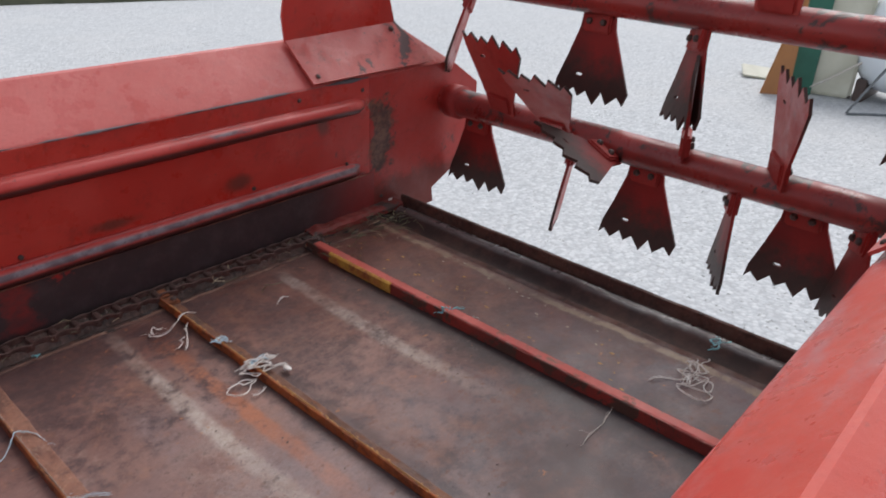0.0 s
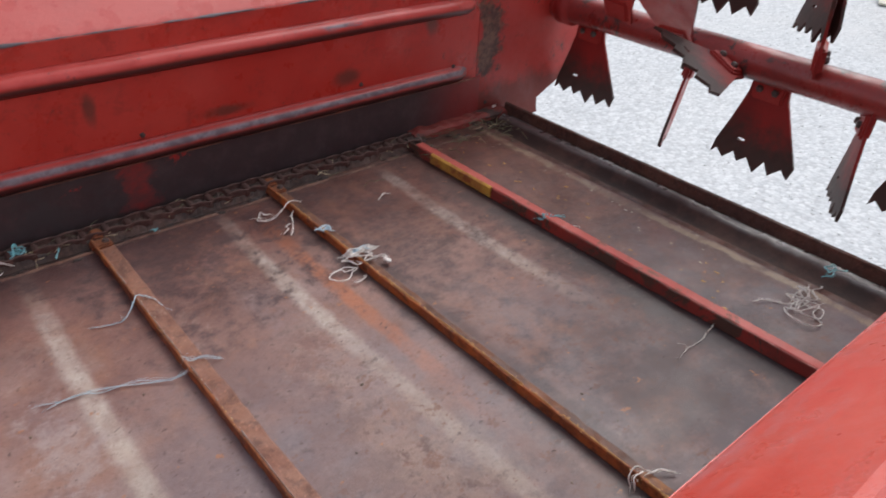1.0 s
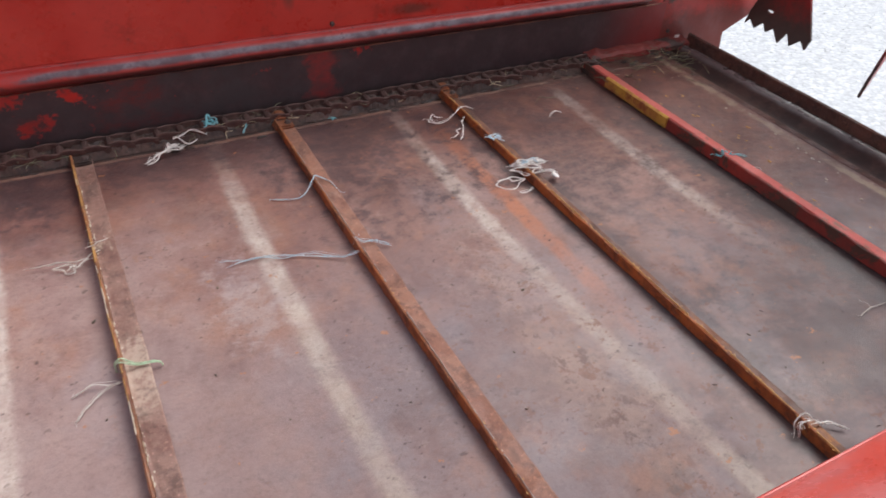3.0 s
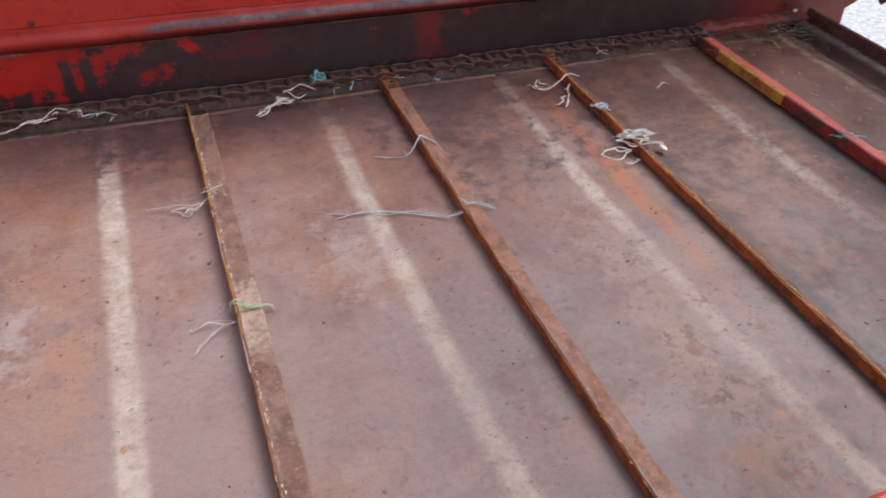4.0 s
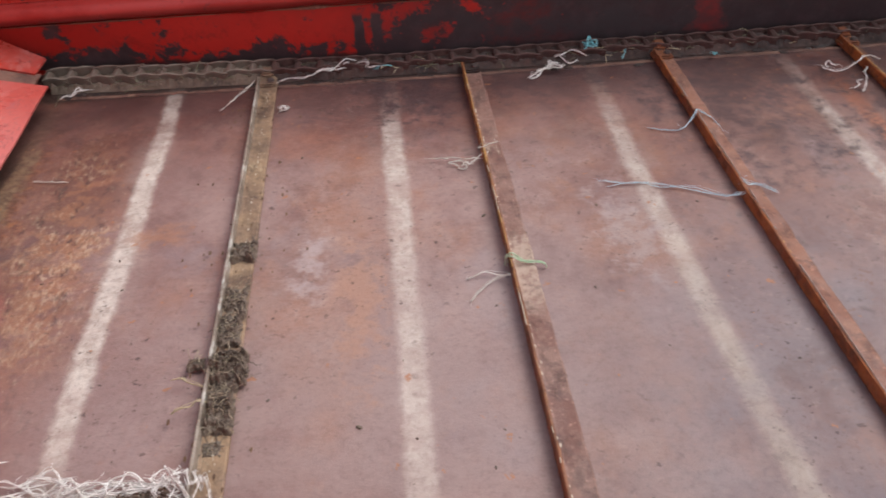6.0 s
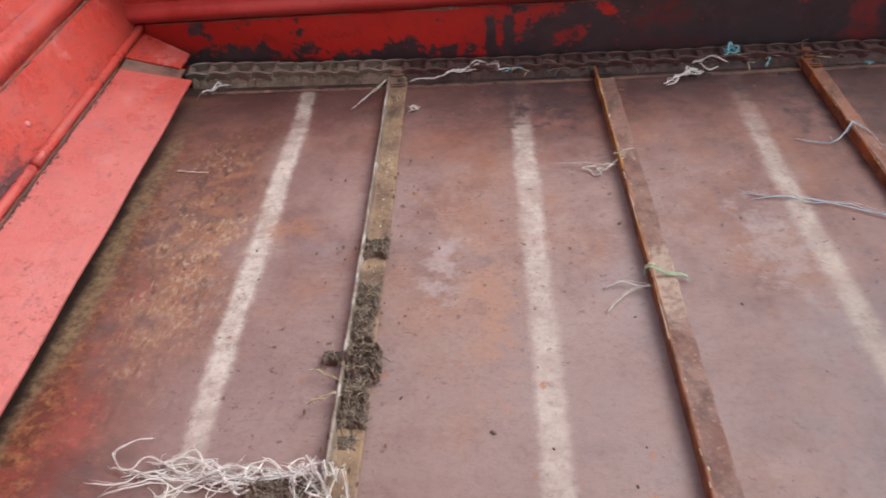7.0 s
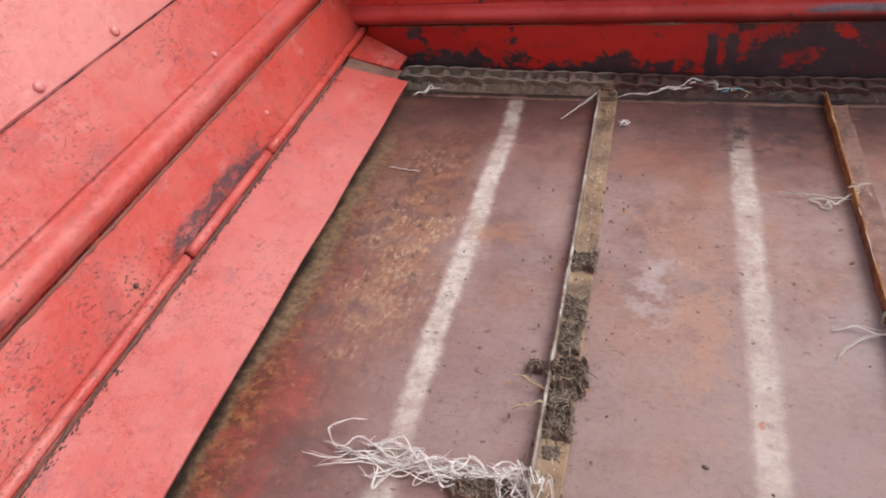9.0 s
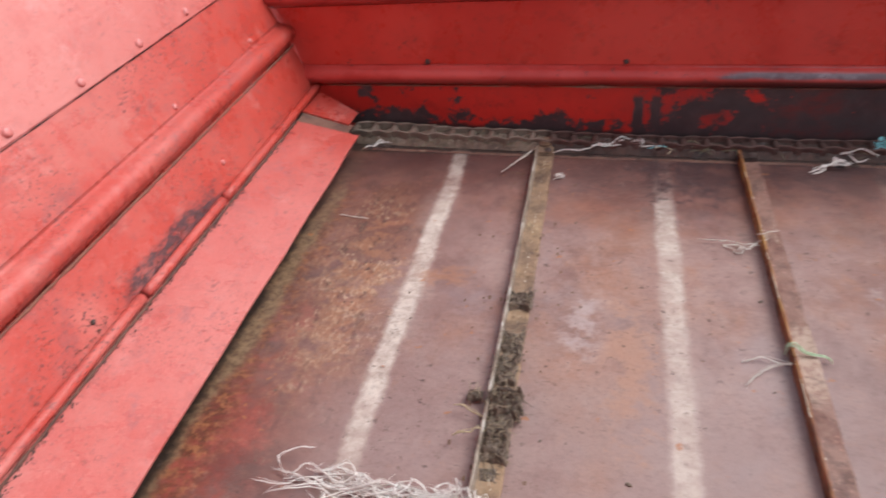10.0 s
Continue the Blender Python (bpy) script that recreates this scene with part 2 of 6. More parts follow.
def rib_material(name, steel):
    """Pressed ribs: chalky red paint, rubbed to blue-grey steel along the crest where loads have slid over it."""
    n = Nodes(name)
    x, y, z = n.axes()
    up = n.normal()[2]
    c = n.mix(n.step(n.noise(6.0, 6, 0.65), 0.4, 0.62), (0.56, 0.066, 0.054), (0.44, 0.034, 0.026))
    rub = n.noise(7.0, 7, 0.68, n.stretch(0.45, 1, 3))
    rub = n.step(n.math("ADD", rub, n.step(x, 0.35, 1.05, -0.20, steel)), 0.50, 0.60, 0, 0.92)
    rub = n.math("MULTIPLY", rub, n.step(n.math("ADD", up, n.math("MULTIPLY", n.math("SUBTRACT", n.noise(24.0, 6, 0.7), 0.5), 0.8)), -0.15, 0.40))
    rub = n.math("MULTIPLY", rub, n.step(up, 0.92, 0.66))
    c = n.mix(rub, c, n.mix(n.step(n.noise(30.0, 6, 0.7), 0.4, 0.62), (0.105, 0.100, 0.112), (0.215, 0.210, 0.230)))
    # shade on the underside painted in by the normal, with some dirt
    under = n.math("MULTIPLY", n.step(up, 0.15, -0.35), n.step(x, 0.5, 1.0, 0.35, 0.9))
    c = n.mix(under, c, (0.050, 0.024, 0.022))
    c = n.mix(n.step(n.noise(60.0, 6, 0.7), 0.60, 0.66, 0, 0.6), c, (0.08, 0.03, 0.03))
    n.bump(n.noise(60.0, 5), 0.2, 0.002)
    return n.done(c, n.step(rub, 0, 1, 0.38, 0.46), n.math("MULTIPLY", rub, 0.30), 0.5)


def floor_material():
    """Worn steel bed: mauve-brown oxide, orange rust, dark stains, pale dried bands across."""
    n = Nodes("worn_bed_steel")
    x, y, z = n.axes()
    drag = n.stretch(0.85, 1.0, 1.0)
    grit = n.noise(75.0, 6, 0.75, n.stretch(0.90, 1, 1))
    soft = n.math("SUBTRACT", n.noise(7.0, 7, 0.7, n.stretch(0.8, 1, 1, 33.0)), 0.5)
    fine = n.math("SUBTRACT", n.noise(26.0, 7, 0.72, n.stretch(0.90, 1, 1, 14.0)), 0.5)

    def spot(cx, cy, rx, ry, amount, rag=3.2):
        """A stain with a ragged edge."""
        a = n.math("DIVIDE", n.math("SUBTRACT", x, cx), rx)
        b = n.math("DIVIDE", n.math("SUBTRACT", y, cy), ry)
        d = n.math("SQRT", n.math("ADD", n.math("MULTIPLY", a, a), n.math("MULTIPLY", b, b)))
        d = n.math("ADD", d, n.math("ADD", n.math("MULTIPLY", soft, rag), n.math("MULTIPLY", fine, rag * 2.2)))
        return n.step(d, 1.7, 0.1, 0, amount)

    c = n.mix(n.step(n.noise(1.7, 5, 0.55), 0.42, 0.58), (0.215, 0.116, 0.098), (0.285, 0.178, 0.158))
    c = n.mix(n.step(n.noise(3.6, 6, 0.62, n.stretch(1, 0.8, 1, 4.0)), 0.50, 0.66, 0, 0.70), c, (0.320, 0.148, 0.088))
    c = n.mix(n.step(n.noise(4.3, 6, 0.62, n.stretch(1, 0.8, 1, 9.0)), 0.52, 0.66, 0, 0.55), c, (0.245, 0.200, 0.212))
    c = n.mix(n.step(n.noise(6.5, 7, 0.66, n.stretch(1, 0.8, 1, 15.0)), 0.50, 0.66, 0, 0.55), c, (0.142, 0.072, 0.066))
    c = n.mix(n.step(n.noise(13.0, 7, 0.70, n.stretch(0.9, 1, 1, 19.0)), 0.55, 0.70, 0, 0.45), c, (0.370, 0.262, 0.225))
    c = n.mix(n.step(n.noise(21.0, 6, 0.70, n.stretch(1, 0.8, 1, 23.0)), 0.56, 0.70, 0, 0.45), c, (0.330, 0.158, 0.095))
    # browner oxide towards the rear
    c = n.mix(n.step(n.math("ADD", x, n.math("MULTIPLY", soft, 0.6)), 0.95, 1.75, 0, 0.50), c, n.mix(n.step(n.noise(7.0, 6, 0.66, n.stretch(1, 1, 1, 58.0)), 0.40, 0.62), (0.172, 0.080, 0.058), (0.315, 0.164, 0.120)))
    # darker, redder oxide towards the front plate
    ruddy = n.step(n.math("ADD", x, n.math("MULTIPLY", soft, 0.35)), 0.34, 0.10, 0, 0.72)
    c = n.mix(ruddy, c, n.mix(n.step(n.noise(8.0, 7, 0.7, n.stretch(0.8, 1, 1, 71.0)), 0.42, 0.60), (0.092, 0.040, 0.034), (0.200, 0.082, 0.062)))
    c = n.mix(spot(0.045, -0.82, 0.062, 0.26, 0.88, 2.0), c, n.mix(n.step(n.noise(16.0, 7, 0.72), 0.42, 0.6), (0.175, 0.036, 0.028), (0.33, 0.066, 0.050)))
    c = n.mix(spot(0.10, -0.09, 0.13, 0.13, 0.8), c, (0.100, 0.036, 0.031))
    # flaking rust and cream crust in one long patch
    for cx, cy, rx, ry, k in ((0.15, -0.24, 0.060, 0.20, 1.0), (0.155, -0.50, 0.055, 0.22, 0.85)):
        where = spot(cx, cy, rx * 1.3, ry, k, 2.4)
        c = n.mix(n.math("MULTIPLY", where, n.step(n.math("ADD", soft, n.math("MULTIPLY", fine, 1.2)), -0.10, 0.10, 0.1, 0.85)), c, (0.34, 0.150, 0.070))
        c = n.mix(n.math("MULTIPLY", where, n.step(n.math("ADD", n.noise(105.0, 5, 0.70, n.stretch(1.3, 0.6, 1, 2.0)), n.math("MULTIPLY", soft, 0.9)), 0.50, 0.68, 0, 0.70)), c, (0.47, 0.34, 0.23))
        c = n.mix(n.math("MULTIPLY", where, n.step(n.noise(48.0, 6, 0.72, n.stretch(1.2, 0.6, 1, 7.0)), 0.52, 0.66, 0, 0.8)), c, (0.066, 0.036, 0.030))
    # orange scale and a tan dirt ridge along the plate's edge
    edge = n.math("ADD", x, n.math("ADD", n.math("MULTIPLY", soft, 0.045), n.math("MULTIPLY", fine, 0.055)))
    scale = n.math("MULTIPLY", n.step(edge, 0.095, 0.040), n.step(n.noise(48.0, 8, 0.78, n.stretch(0.8, 1, 1, 25.0)), 0.42, 0.56, 0.1, 0.95))
    c = n.mix(scale, c, n.mix(n.step(n.noise(60.0, 6, 0.75), 0.44, 0.58), (0.12, 0.042, 0.024), (0.31, 0.125, 0.058)))
    c = n.mix(n.step(n.math("ADD", edge, n.step(y, -0.60, -0.80, 0, 0.022)), 0.048, 0.026, 0, 0.88), c, n.mix(n.step(grit, 0.40, 0.60), (0.125, 0.078, 0.048), (0.27, 0.185, 0.110)))
    # the plate's shadow on the bed, painted nearly black
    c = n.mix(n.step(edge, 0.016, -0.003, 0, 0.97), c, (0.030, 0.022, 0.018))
    # pale bands: dried dung left where the slats have stood
    rag = n.math("ADD", n.math("MULTIPLY", n.math("SUBTRACT", grit, 0.5), 0.014), n.math("MULTIPLY", n.math("SUBTRACT", n.noise(24.0, 6, 0.7), 0.5), 0.016))
    sway = n.math("MULTIPLY", n.math("SUBTRACT", n.noise(4.0, 3, 0.5, n.stretch(0.3, 1, 1, 12.0)), 0.5), 0.018)
    arc = n.math("MULTIPLY", n.math("ADD", y, 0.35), n.math("ADD", y, 0.35))
    patchy = n.step(n.noise(5.5, 6, 0.68, n.stretch(0.6, 1, 1, 6.0)), 0.36, 0.54, 0.62, 1.0)
    worn = n.step(n.noise(15.0, 7, 0.72, n.stretch(0.9, 1, 1, 47.0)), 0.32, 0.60, 0.62, 1.0)
    band, halo = None, None
    for cx, curve, half, power, start, end in ((0.246, 0.0, 0.0165, 1.0, 0.20, 0.10), (0.660, 0.0, 0.0180, 1.0, -0.08, -0.17), (1.060, 0.03, 0.0165, 0.70, 0.06, -0.20), (1.448, 0.06, 0.0165, 0.64, 0.06, -0.02), (1.862, 0.09, 0.0185, 0.74, 0.02, -0.06)):
        d = n.math("ABSOLUTE", n.math("ADD", n.math("SUBTRACT", n.math("SUBTRACT", x, cx), n.math("MULTIPLY", arc, curve)), sway))
        here = n.math("MULTIPLY", n.step(n.math("ADD", d, rag), half + (0.0070 if cx < 0.9 else 0.0085), half - (0.0075 if cx < 0.9 else 0.0090)), n.step(n.math("ADD", y, n.math("MULTIPLY", soft, 0.06)), start, end, 0.38, 1.0))
        here = n.math("MULTIPLY", here, power)
        if cx > 1.8:
            here = n.math("MULTIPLY", here, n.step(n.math("ADD", y, n.math("MULTIPLY", soft, 0.3)), -0.78, -0.50, 0.15, 1.0))
        near_it = n.step(n.math("ADD", d, rag), half + 0.040, half - 0.004)
        band = here if band is None else n.math("MAXIMUM", band, here)
        halo = near_it if halo is None else n.math("MAXIMUM", halo, near_it)
    halo = n.math("MULTIPLY", halo, n.step(n.noise(7.0, 6, 0.66, n.stretch(1, 1, 1, 31.0)), 0.46, 0.64, 0, 0.62))
    strong = n.math("MULTIPLY", n.math("MULTIPLY", patchy, worn), n.step(n.math("ADD", x, n.math("MULTIPLY", y, -0.25)), 1.7, 2.3, 0.95, 0.75))
    pale = n.mix(n.step(n.noise(26.0, 7, 0.72), 0.36, 0.60), (0.44, 0.365, 0.31), (0.62, 0.555, 0.485))
    c = n.mix(halo, c, (0.35, 0.262, 0.230))
    pale = n.mix(n.math("MULTIPLY", n.step(x, 0.9, 1.1), n.step(y, -0.35, -0.7, 0, 0.6)), pale, (0.45, 0.37, 0.265))
    pale = n.mix(n.step(n.noise(90.0, 5, 0.7), 0.56, 0.68, 0, 0.50), pale, (0.21, 0.145, 0.115))
    c = n.mix(n.math("MULTIPLY", band, strong), c, pale)
    # one orange drag mark
    o = n.math("ABSOLUTE", n.math("SUBTRACT", n.math("ADD", x, n.math("MULTIPLY", sway, 0.6)), 1.519))
    o = n.math("MULTIPLY", n.step(n.math("ADD", o, n.math("MULTIPLY", rag, 0.8)), 0.024, 0.009), n.math("MULTIPLY", n.step(y, -0.95, -0.5), n.step(y, -0.05, -0.08)))
    c = n.mix(n.math("MULTIPLY", o, n.step(n.noise(9.0, 5, 0.7), 0.34, 0.55, 0.30, 0.82)), c, (0.42, 0.140, 0.060))
    # sheen on the middle of the bed, painted as a paler spot
    c = n.mix(spot(0.62, -0.66, 0.27, 0.40, 0.36, 2.2), c, (0.41, 0.295, 0.257))
    # greyer towards the near side, weaker at the rear, none at the front
    film_tint = n.math("MULTIPLY", n.step(n.math("ADD", y, n.math("MULTIPLY", soft, 0.5)), -0.32, -0.75, 0, 0.46), n.step(n.noise(4.5, 6, 0.64, n.stretch(1, 1, 1, 17.0)), 0.36, 0.60, 0.35, 1.0))
    film_tint = n.math("MULTIPLY", n.math("MULTIPLY", film_tint, n.step(x, 0.9, 1.4, 1.0, 0.40)), n.step(x, 0.08, 0.26))
    film_tint = n.math("MULTIPLY", film_tint, n.math("SUBTRACT", 1.0, n.math("MULTIPLY", band, 0.85)))
    c = n.mix(film_tint, c, (0.250, 0.182, 0.174))
    # single smears: pale scuffs and orange rubs
    for cx, cy, rx, ry, k, tone in ((0.526, -0.50, 0.022, 0.05, 0.55, (0.44, 0.37, 0.36)), (0.596, -0.57, 0.030, 0.09, 0.6, (0.40, 0.215, 0.14)), (0.50, -0.16, 0.06, 0.05, 0.5, (0.31, 0.13, 0.085)),
                                    (1.00, -0.47, 0.03, 0.08, 0.45, (0.42, 0.35, 0.33)), (0.29, -0.40, 0.03, 0.02, 0.6, (0.33, 0.15, 0.08)), (1.42, -0.55, 0.05, 0.08, 0.4, (0.40, 0.33, 0.31))):
        c = n.mix(spot(cx, cy, rx, ry, k), c, tone)
    tan = spot(1.395, -0.80, 0.050, 0.26, 0.60, 2.0)
    c = n.mix(tan, c, (0.385, 0.235, 0.175))
    fleck = n.step(n.noise(44.0, 6, 0.72, n.stretch(1, 0.7, 1, 66.0)), 0.540, 0.600)
    c = n.mix(n.math("MULTIPLY", n.math("MULTIPLY", fleck, spot(1.385, -0.82, 0.045, 0.22, 1.0, 1.5)), 0.85), c, (0.115, 0.045, 0.028))
    # dark damp dirt: along the chain, and towards the rear
    maroon = n.step(n.math("ADD", y, n.math("ADD", n.math("MULTIPLY", soft, 0.34), n.math("MULTIPLY", fine, 0.12))), -0.36, -0.03, 0, 0.74)
    bare_band = n.math("SUBTRACT", 1.0, n.math("MULTIPLY", n.math("MULTIPLY", band, strong), 0.85))
    c = n.mix(n.math("MULTIPLY", maroon, bare_band), c, n.mix(n.step(n.noise(11.0, 8, 0.72, n.stretch(0.90, 1, 1, 53.0)), 0.42, 0.60), (0.088, 0.033, 0.027), (0.175, 0.068, 0.052)))
    damp = n.math("MULTIPLY", n.step(n.math("ADD", y, n.math("MULTIPLY", soft, 0.20)), -0.14, 0.01), n.step(n.noise(3.2, 7, 0.66, n.stretch(1, 1.4, 1, 3.0)), 0.36, 0.56, 0.35, 1.0))
    c = n.mix(n.math("MULTIPLY", n.math("MULTIPLY", damp, 0.78), n.math("ADD", 0.4, n.math("MULTIPLY", bare_band, 0.6))), c, (0.075, 0.036, 0.034))
    for cx, cy, rx, ry, k in ((0.73, -0.05, 0.065, 0.095, 0.97), (0.64, -0.01, 0.035, 0.11, 0.85), (1.33, -0.10, 0.15, 0.18, 0.85), (1.73, -0.20, 0.16, 0.30, 0.85), (0.93, 0.0, 0.09, 0.07, 0.7), (1.10, 0.0, 0.07, 0.05, 0.6), (2.08, -0.3, 0.12, 0.5, 0.4)):
        where = spot(cx, cy, rx, ry, k)
        c = n.mix(n.math("MULTIPLY", where, n.step(n.noise(55.0, 6, 0.75, n.stretch(0.90, 1, 1, 5.0)), 0.38, 0.60, 0.55, 1.0)), c, (0.055, 0.032, 0.034))
    # near-black strip of bed beneath the chain, up to the wall
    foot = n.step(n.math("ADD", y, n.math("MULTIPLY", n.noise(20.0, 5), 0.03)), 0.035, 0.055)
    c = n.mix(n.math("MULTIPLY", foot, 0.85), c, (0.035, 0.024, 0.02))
    back = n.math("MULTIPLY", n.step(x, 1.45, 2.1), n.step(n.noise(4.5, 7, 0.68), 0.30, 0.55, 0.3, 1.0))
    back = n.math("MULTIPLY", back, n.math("SUBTRACT", 1.0, n.math("MULTIPLY", n.math("MULTIPLY", band, strong), 0.8)))
    c = n.mix(n.math("MULTIPLY", back, 0.66), c, n.mix(n.step(n.noise(14.0, 8, 0.74, n.stretch(0.90, 1, 1, 36.0)), 0.42, 0.60), (0.088, 0.034, 0.027), (0.195, 0.078, 0.056)))
    # oily grey blots towards the near rear corner
    oily = n.math("MULTIPLY", n.math("MULTIPLY", n.step(n.math("ADD", x, n.math("MULTIPLY", soft, 0.5)), 0.78, 1.15), n.step(n.math("ADD", y, n.math("MULTIPLY", soft, 0.4)), -0.34, -0.76)), n.step(n.noise(6.0, 8, 0.72, n.stretch(0.8, 1, 1, 51.0)), 0.36, 0.58, 0.55, 1.0))
    oily = n.math("MULTIPLY", oily, n.math("SUBTRACT", 1.0, n.math("MULTIPLY", n.math("MULTIPLY", band, strong), 0.75)))
    c = n.mix(n.math("MULTIPLY", oily, 0.66), c, n.mix(n.step(n.noise(5.0, 6, 0.66, n.stretch(1, 1, 1, 73.0)), 0.42, 0.58), (0.085, 0.052, 0.050), (0.150, 0.128, 0.142)))
    glow = n.math("MULTIPLY", n.step(n.noise(8.0, 7, 0.70, n.stretch(1, 0.8, 1, 83.0)), 0.52, 0.70, 0, 0.38), n.step(x, 0.9, 1.2))
    c = n.mix(n.math("MULTIPLY", glow, n.math("SUBTRACT", 1.0, n.math("MULTIPLY", band, 0.8))), c, (0.30, 0.135, 0.082))
    blots = n.math("MULTIPLY", n.step(n.noise(24.0, 7, 0.72, n.stretch(0.90, 1, 1, 63.0)), 0.585, 0.70), n.step(x, 0.8, 1.2, 0.10, 0.55))
    c = n.mix(n.math("MULTIPLY", n.math("MULTIPLY", blots, bare_band), n.step(y, -0.30, -0.6)), c, (0.060, 0.043, 0.042))
    crust = n.math("MULTIPLY", n.step(x, 1.0, 1.4), n.step(n.noise(38.0, 8, 0.75, n.stretch(0.90, 1, 1, 61.0)), 0.57, 0.63))
    c = n.mix(n.math("MULTIPLY", crust, n.step(y, -0.35, -0.7, 0, 0.75)), c, (0.16, 0.062, 0.034))
    # contact shade and muck painted grey-black along the last two slats, muck at the near rear corner
    for cx, wide, k in ((1.985, 0.090, 0.92), (1.585, 0.030, 0.55), (2.03, 0.030, 0.50), (1.630, 0.025, 0.45)):
        a = n.math("ADD", n.math("ABSOLUTE", n.math("SUBTRACT", x, cx)), n.math("ADD", n.math("MULTIPLY", soft, wide * 0.8), n.math("MULTIPLY", fine, wide * 1.2)))
        c = n.mix(n.math("MULTIPLY", n.step(a, wide, wide * 0.12, 0, k), n.step(y, -0.05, -0.40, 0.45, 1.0)), c, (0.044, 0.031, 0.031))
    c = n.mix(spot(1.86, -0.98, 0.24, 0.22, 0.55, 2.6), c, (0.070, 0.060, 0.064))
    # a thin pale line of dried dirt along the bed's rear edge
    rim = n.math("ABSOLUTE", n.math("ADD", n.math("SUBTRACT", x, 2.247), n.math("ADD", n.math("MULTIPLY", soft, 0.050), n.math("MULTIPLY", fine, 0.030))))
    c = n.mix(n.math("MULTIPLY", n.step(n.math("ADD", rim, rag), 0.017, 0.003), n.step(n.noise(8.0, 6, 0.7, n.stretch(0.5, 1, 1, 77.0)), 0.40, 0.57, 0.18, 0.88)), c, (0.36, 0.270, 0.185))
    # thinly strewn specks: pits, orange flakes, dashes of dirt
    few = n.step(n.noise(5.0, 4, 0.6, n.stretch(1, 1, 1, 91.0)), 0.42, 0.62, 0.15, 1.0)
    pit = n.step(n.noise(70.0, 4, 0.62, n.stretch(0.85, 1, 1, 27.0)), 0.62, 0.67)
    c = n.mix(n.math("MULTIPLY", n.math("MULTIPLY", pit, few), 0.75), c, (0.060, 0.036, 0.032))
    flake = n.step(n.noise(33.0, 5, 0.65, n.stretch(0.90, 1, 1, 41.0)), 0.665, 0.70)
    c = n.mix(n.math("MULTIPLY", flake, 0.7), c, (0.38, 0.15, 0.06))
    # fine wear, stronger in some places than others
    c = n.mix(n.math("MULTIPLY", n.step(n.noise(110.0, 6, 0.74, n.stretch(0.85, 1, 1, 81.0)), 0.46, 0.66, 0, 0.30), n.step(soft, -0.15, 0.12, 0.35, 1.0)), c, (0.105, 0.064, 0.056))
    c = n.mix(n.math("MULTIPLY", n.step(n.noise(85.0, 6, 0.74, n.stretch(0.85, 1, 1, 87.0)), 0.55, 0.70, 0, 0.26), few), c, (0.40, 0.29, 0.25))
    dash = n.step(n.noise(130.0, 4, 0.6, n.stretch(0.85, 1, 1, 95.0)), 0.615, 0.65)
    c = n.mix(n.math("MULTIPLY", n.math("MULTIPLY", dash, few), 0.36), c, (0.070, 0.042, 0.037))
    n.bump(n.math("ADD", n.math("MULTIPLY", n.noise(110.0, 6, 0.75, n.stretch(0.85, 1, 1)), 1.4), n.math("ADD", n.math("MULTIPLY", band, 0.8), n.math("MULTIPLY", n.noise(5.0, 3), 4.0))), 0.4, 0.002)
    return n.done(c, n.step(n.noise(3.5, 6, 0.62, drag), 0.38, 0.62, 0.33, 0.60), 0.0, 0.38)


def rust_material(name, a, b, dark, pale=None, pale_amount=0.0, smear=None, near=None):
    n = Nodes(name)
    c = n.mix(n.step(n.noise(9.0, 7, 0.7), 0.42, 0.58), a, b)
    c = n.mix(n.step(n.noise(32.0, 8, 0.75), 0.49, 0.64, 0, 0.7), c, dark)
    if pale:
        c = n.mix(n.step(n.noise(14.0, 7, 0.72, n.stretch(1, 0.5, 1, 3.0)), 0.62 - pale_amount, 0.70 - pale_amount), c, pale)
    c = n.mix(n.step(n.noise(24.0, 6, 0.70, n.stretch(1.2, 0.7, 1.2, 7.0)), 0.52, 0.66, 0, 0.6), c, dark)
    c = n.mix(n.step(n.noise(140.0, 5, 0.7), 0.56, 0.68, 0, 0.55), c, tuple(min(0.6, v * 1.9) for v in b))
    if near:
        # the nearer stretch is plain brown rust
        w = n.math("ADD", n.axes()[1], n.math("MULTIPLY", n.math("SUBTRACT", n.noise(14.0, 7, 0.75), 0.5), 0.5))
        c = n.mix(n.step(w, near[0], near[0] - 0.18, 0, 0.85), c, n.mix(n.step(n.noise(40.0, 7, 0.75, n.stretch(1, 0.4, 1, 9.0)), 0.42, 0.60), near[1], near[2]))
    if smear:
        # dried dung wiped over one stretch
        y = n.math("ADD", n.axes()[1], n.math("MULTIPLY", n.math("SUBTRACT", n.noise(22.0, 7, 0.75), 0.5), 0.22))
        d = n.math("ABSOLUTE", n.math("SUBTRACT", y, smear[0]))
        c = n.mix(n.math("MULTIPLY", n.step(d, smear[1], smear[1] * 0.3), n.step(n.noise(60.0, 7, 0.75), 0.40, 0.58, 0.15, 0.75)), c, (0.48, 0.36, 0.28))
    n.bump(n.math("ADD", n.noise(70.0, 6, 0.75), n.math("MULTIPLY", n.noise(18.0, 4), 1.5)), 0.7, 0.003)
    return n.done(c, n.step(n.noise(25.0, 5), 0.4, 0.6, 0.5, 0.8))


def plain(name, a, b, rough=0.6, scale=12.0, metal=0.0):
    n = Nodes(name)
    n.bump(n.noise(scale * 5, 5), 0.2, 0.002)
    return n.done(n.mix(n.step(n.noise(scale, 5), 0.3, 0.7), a, b), rough, metal)


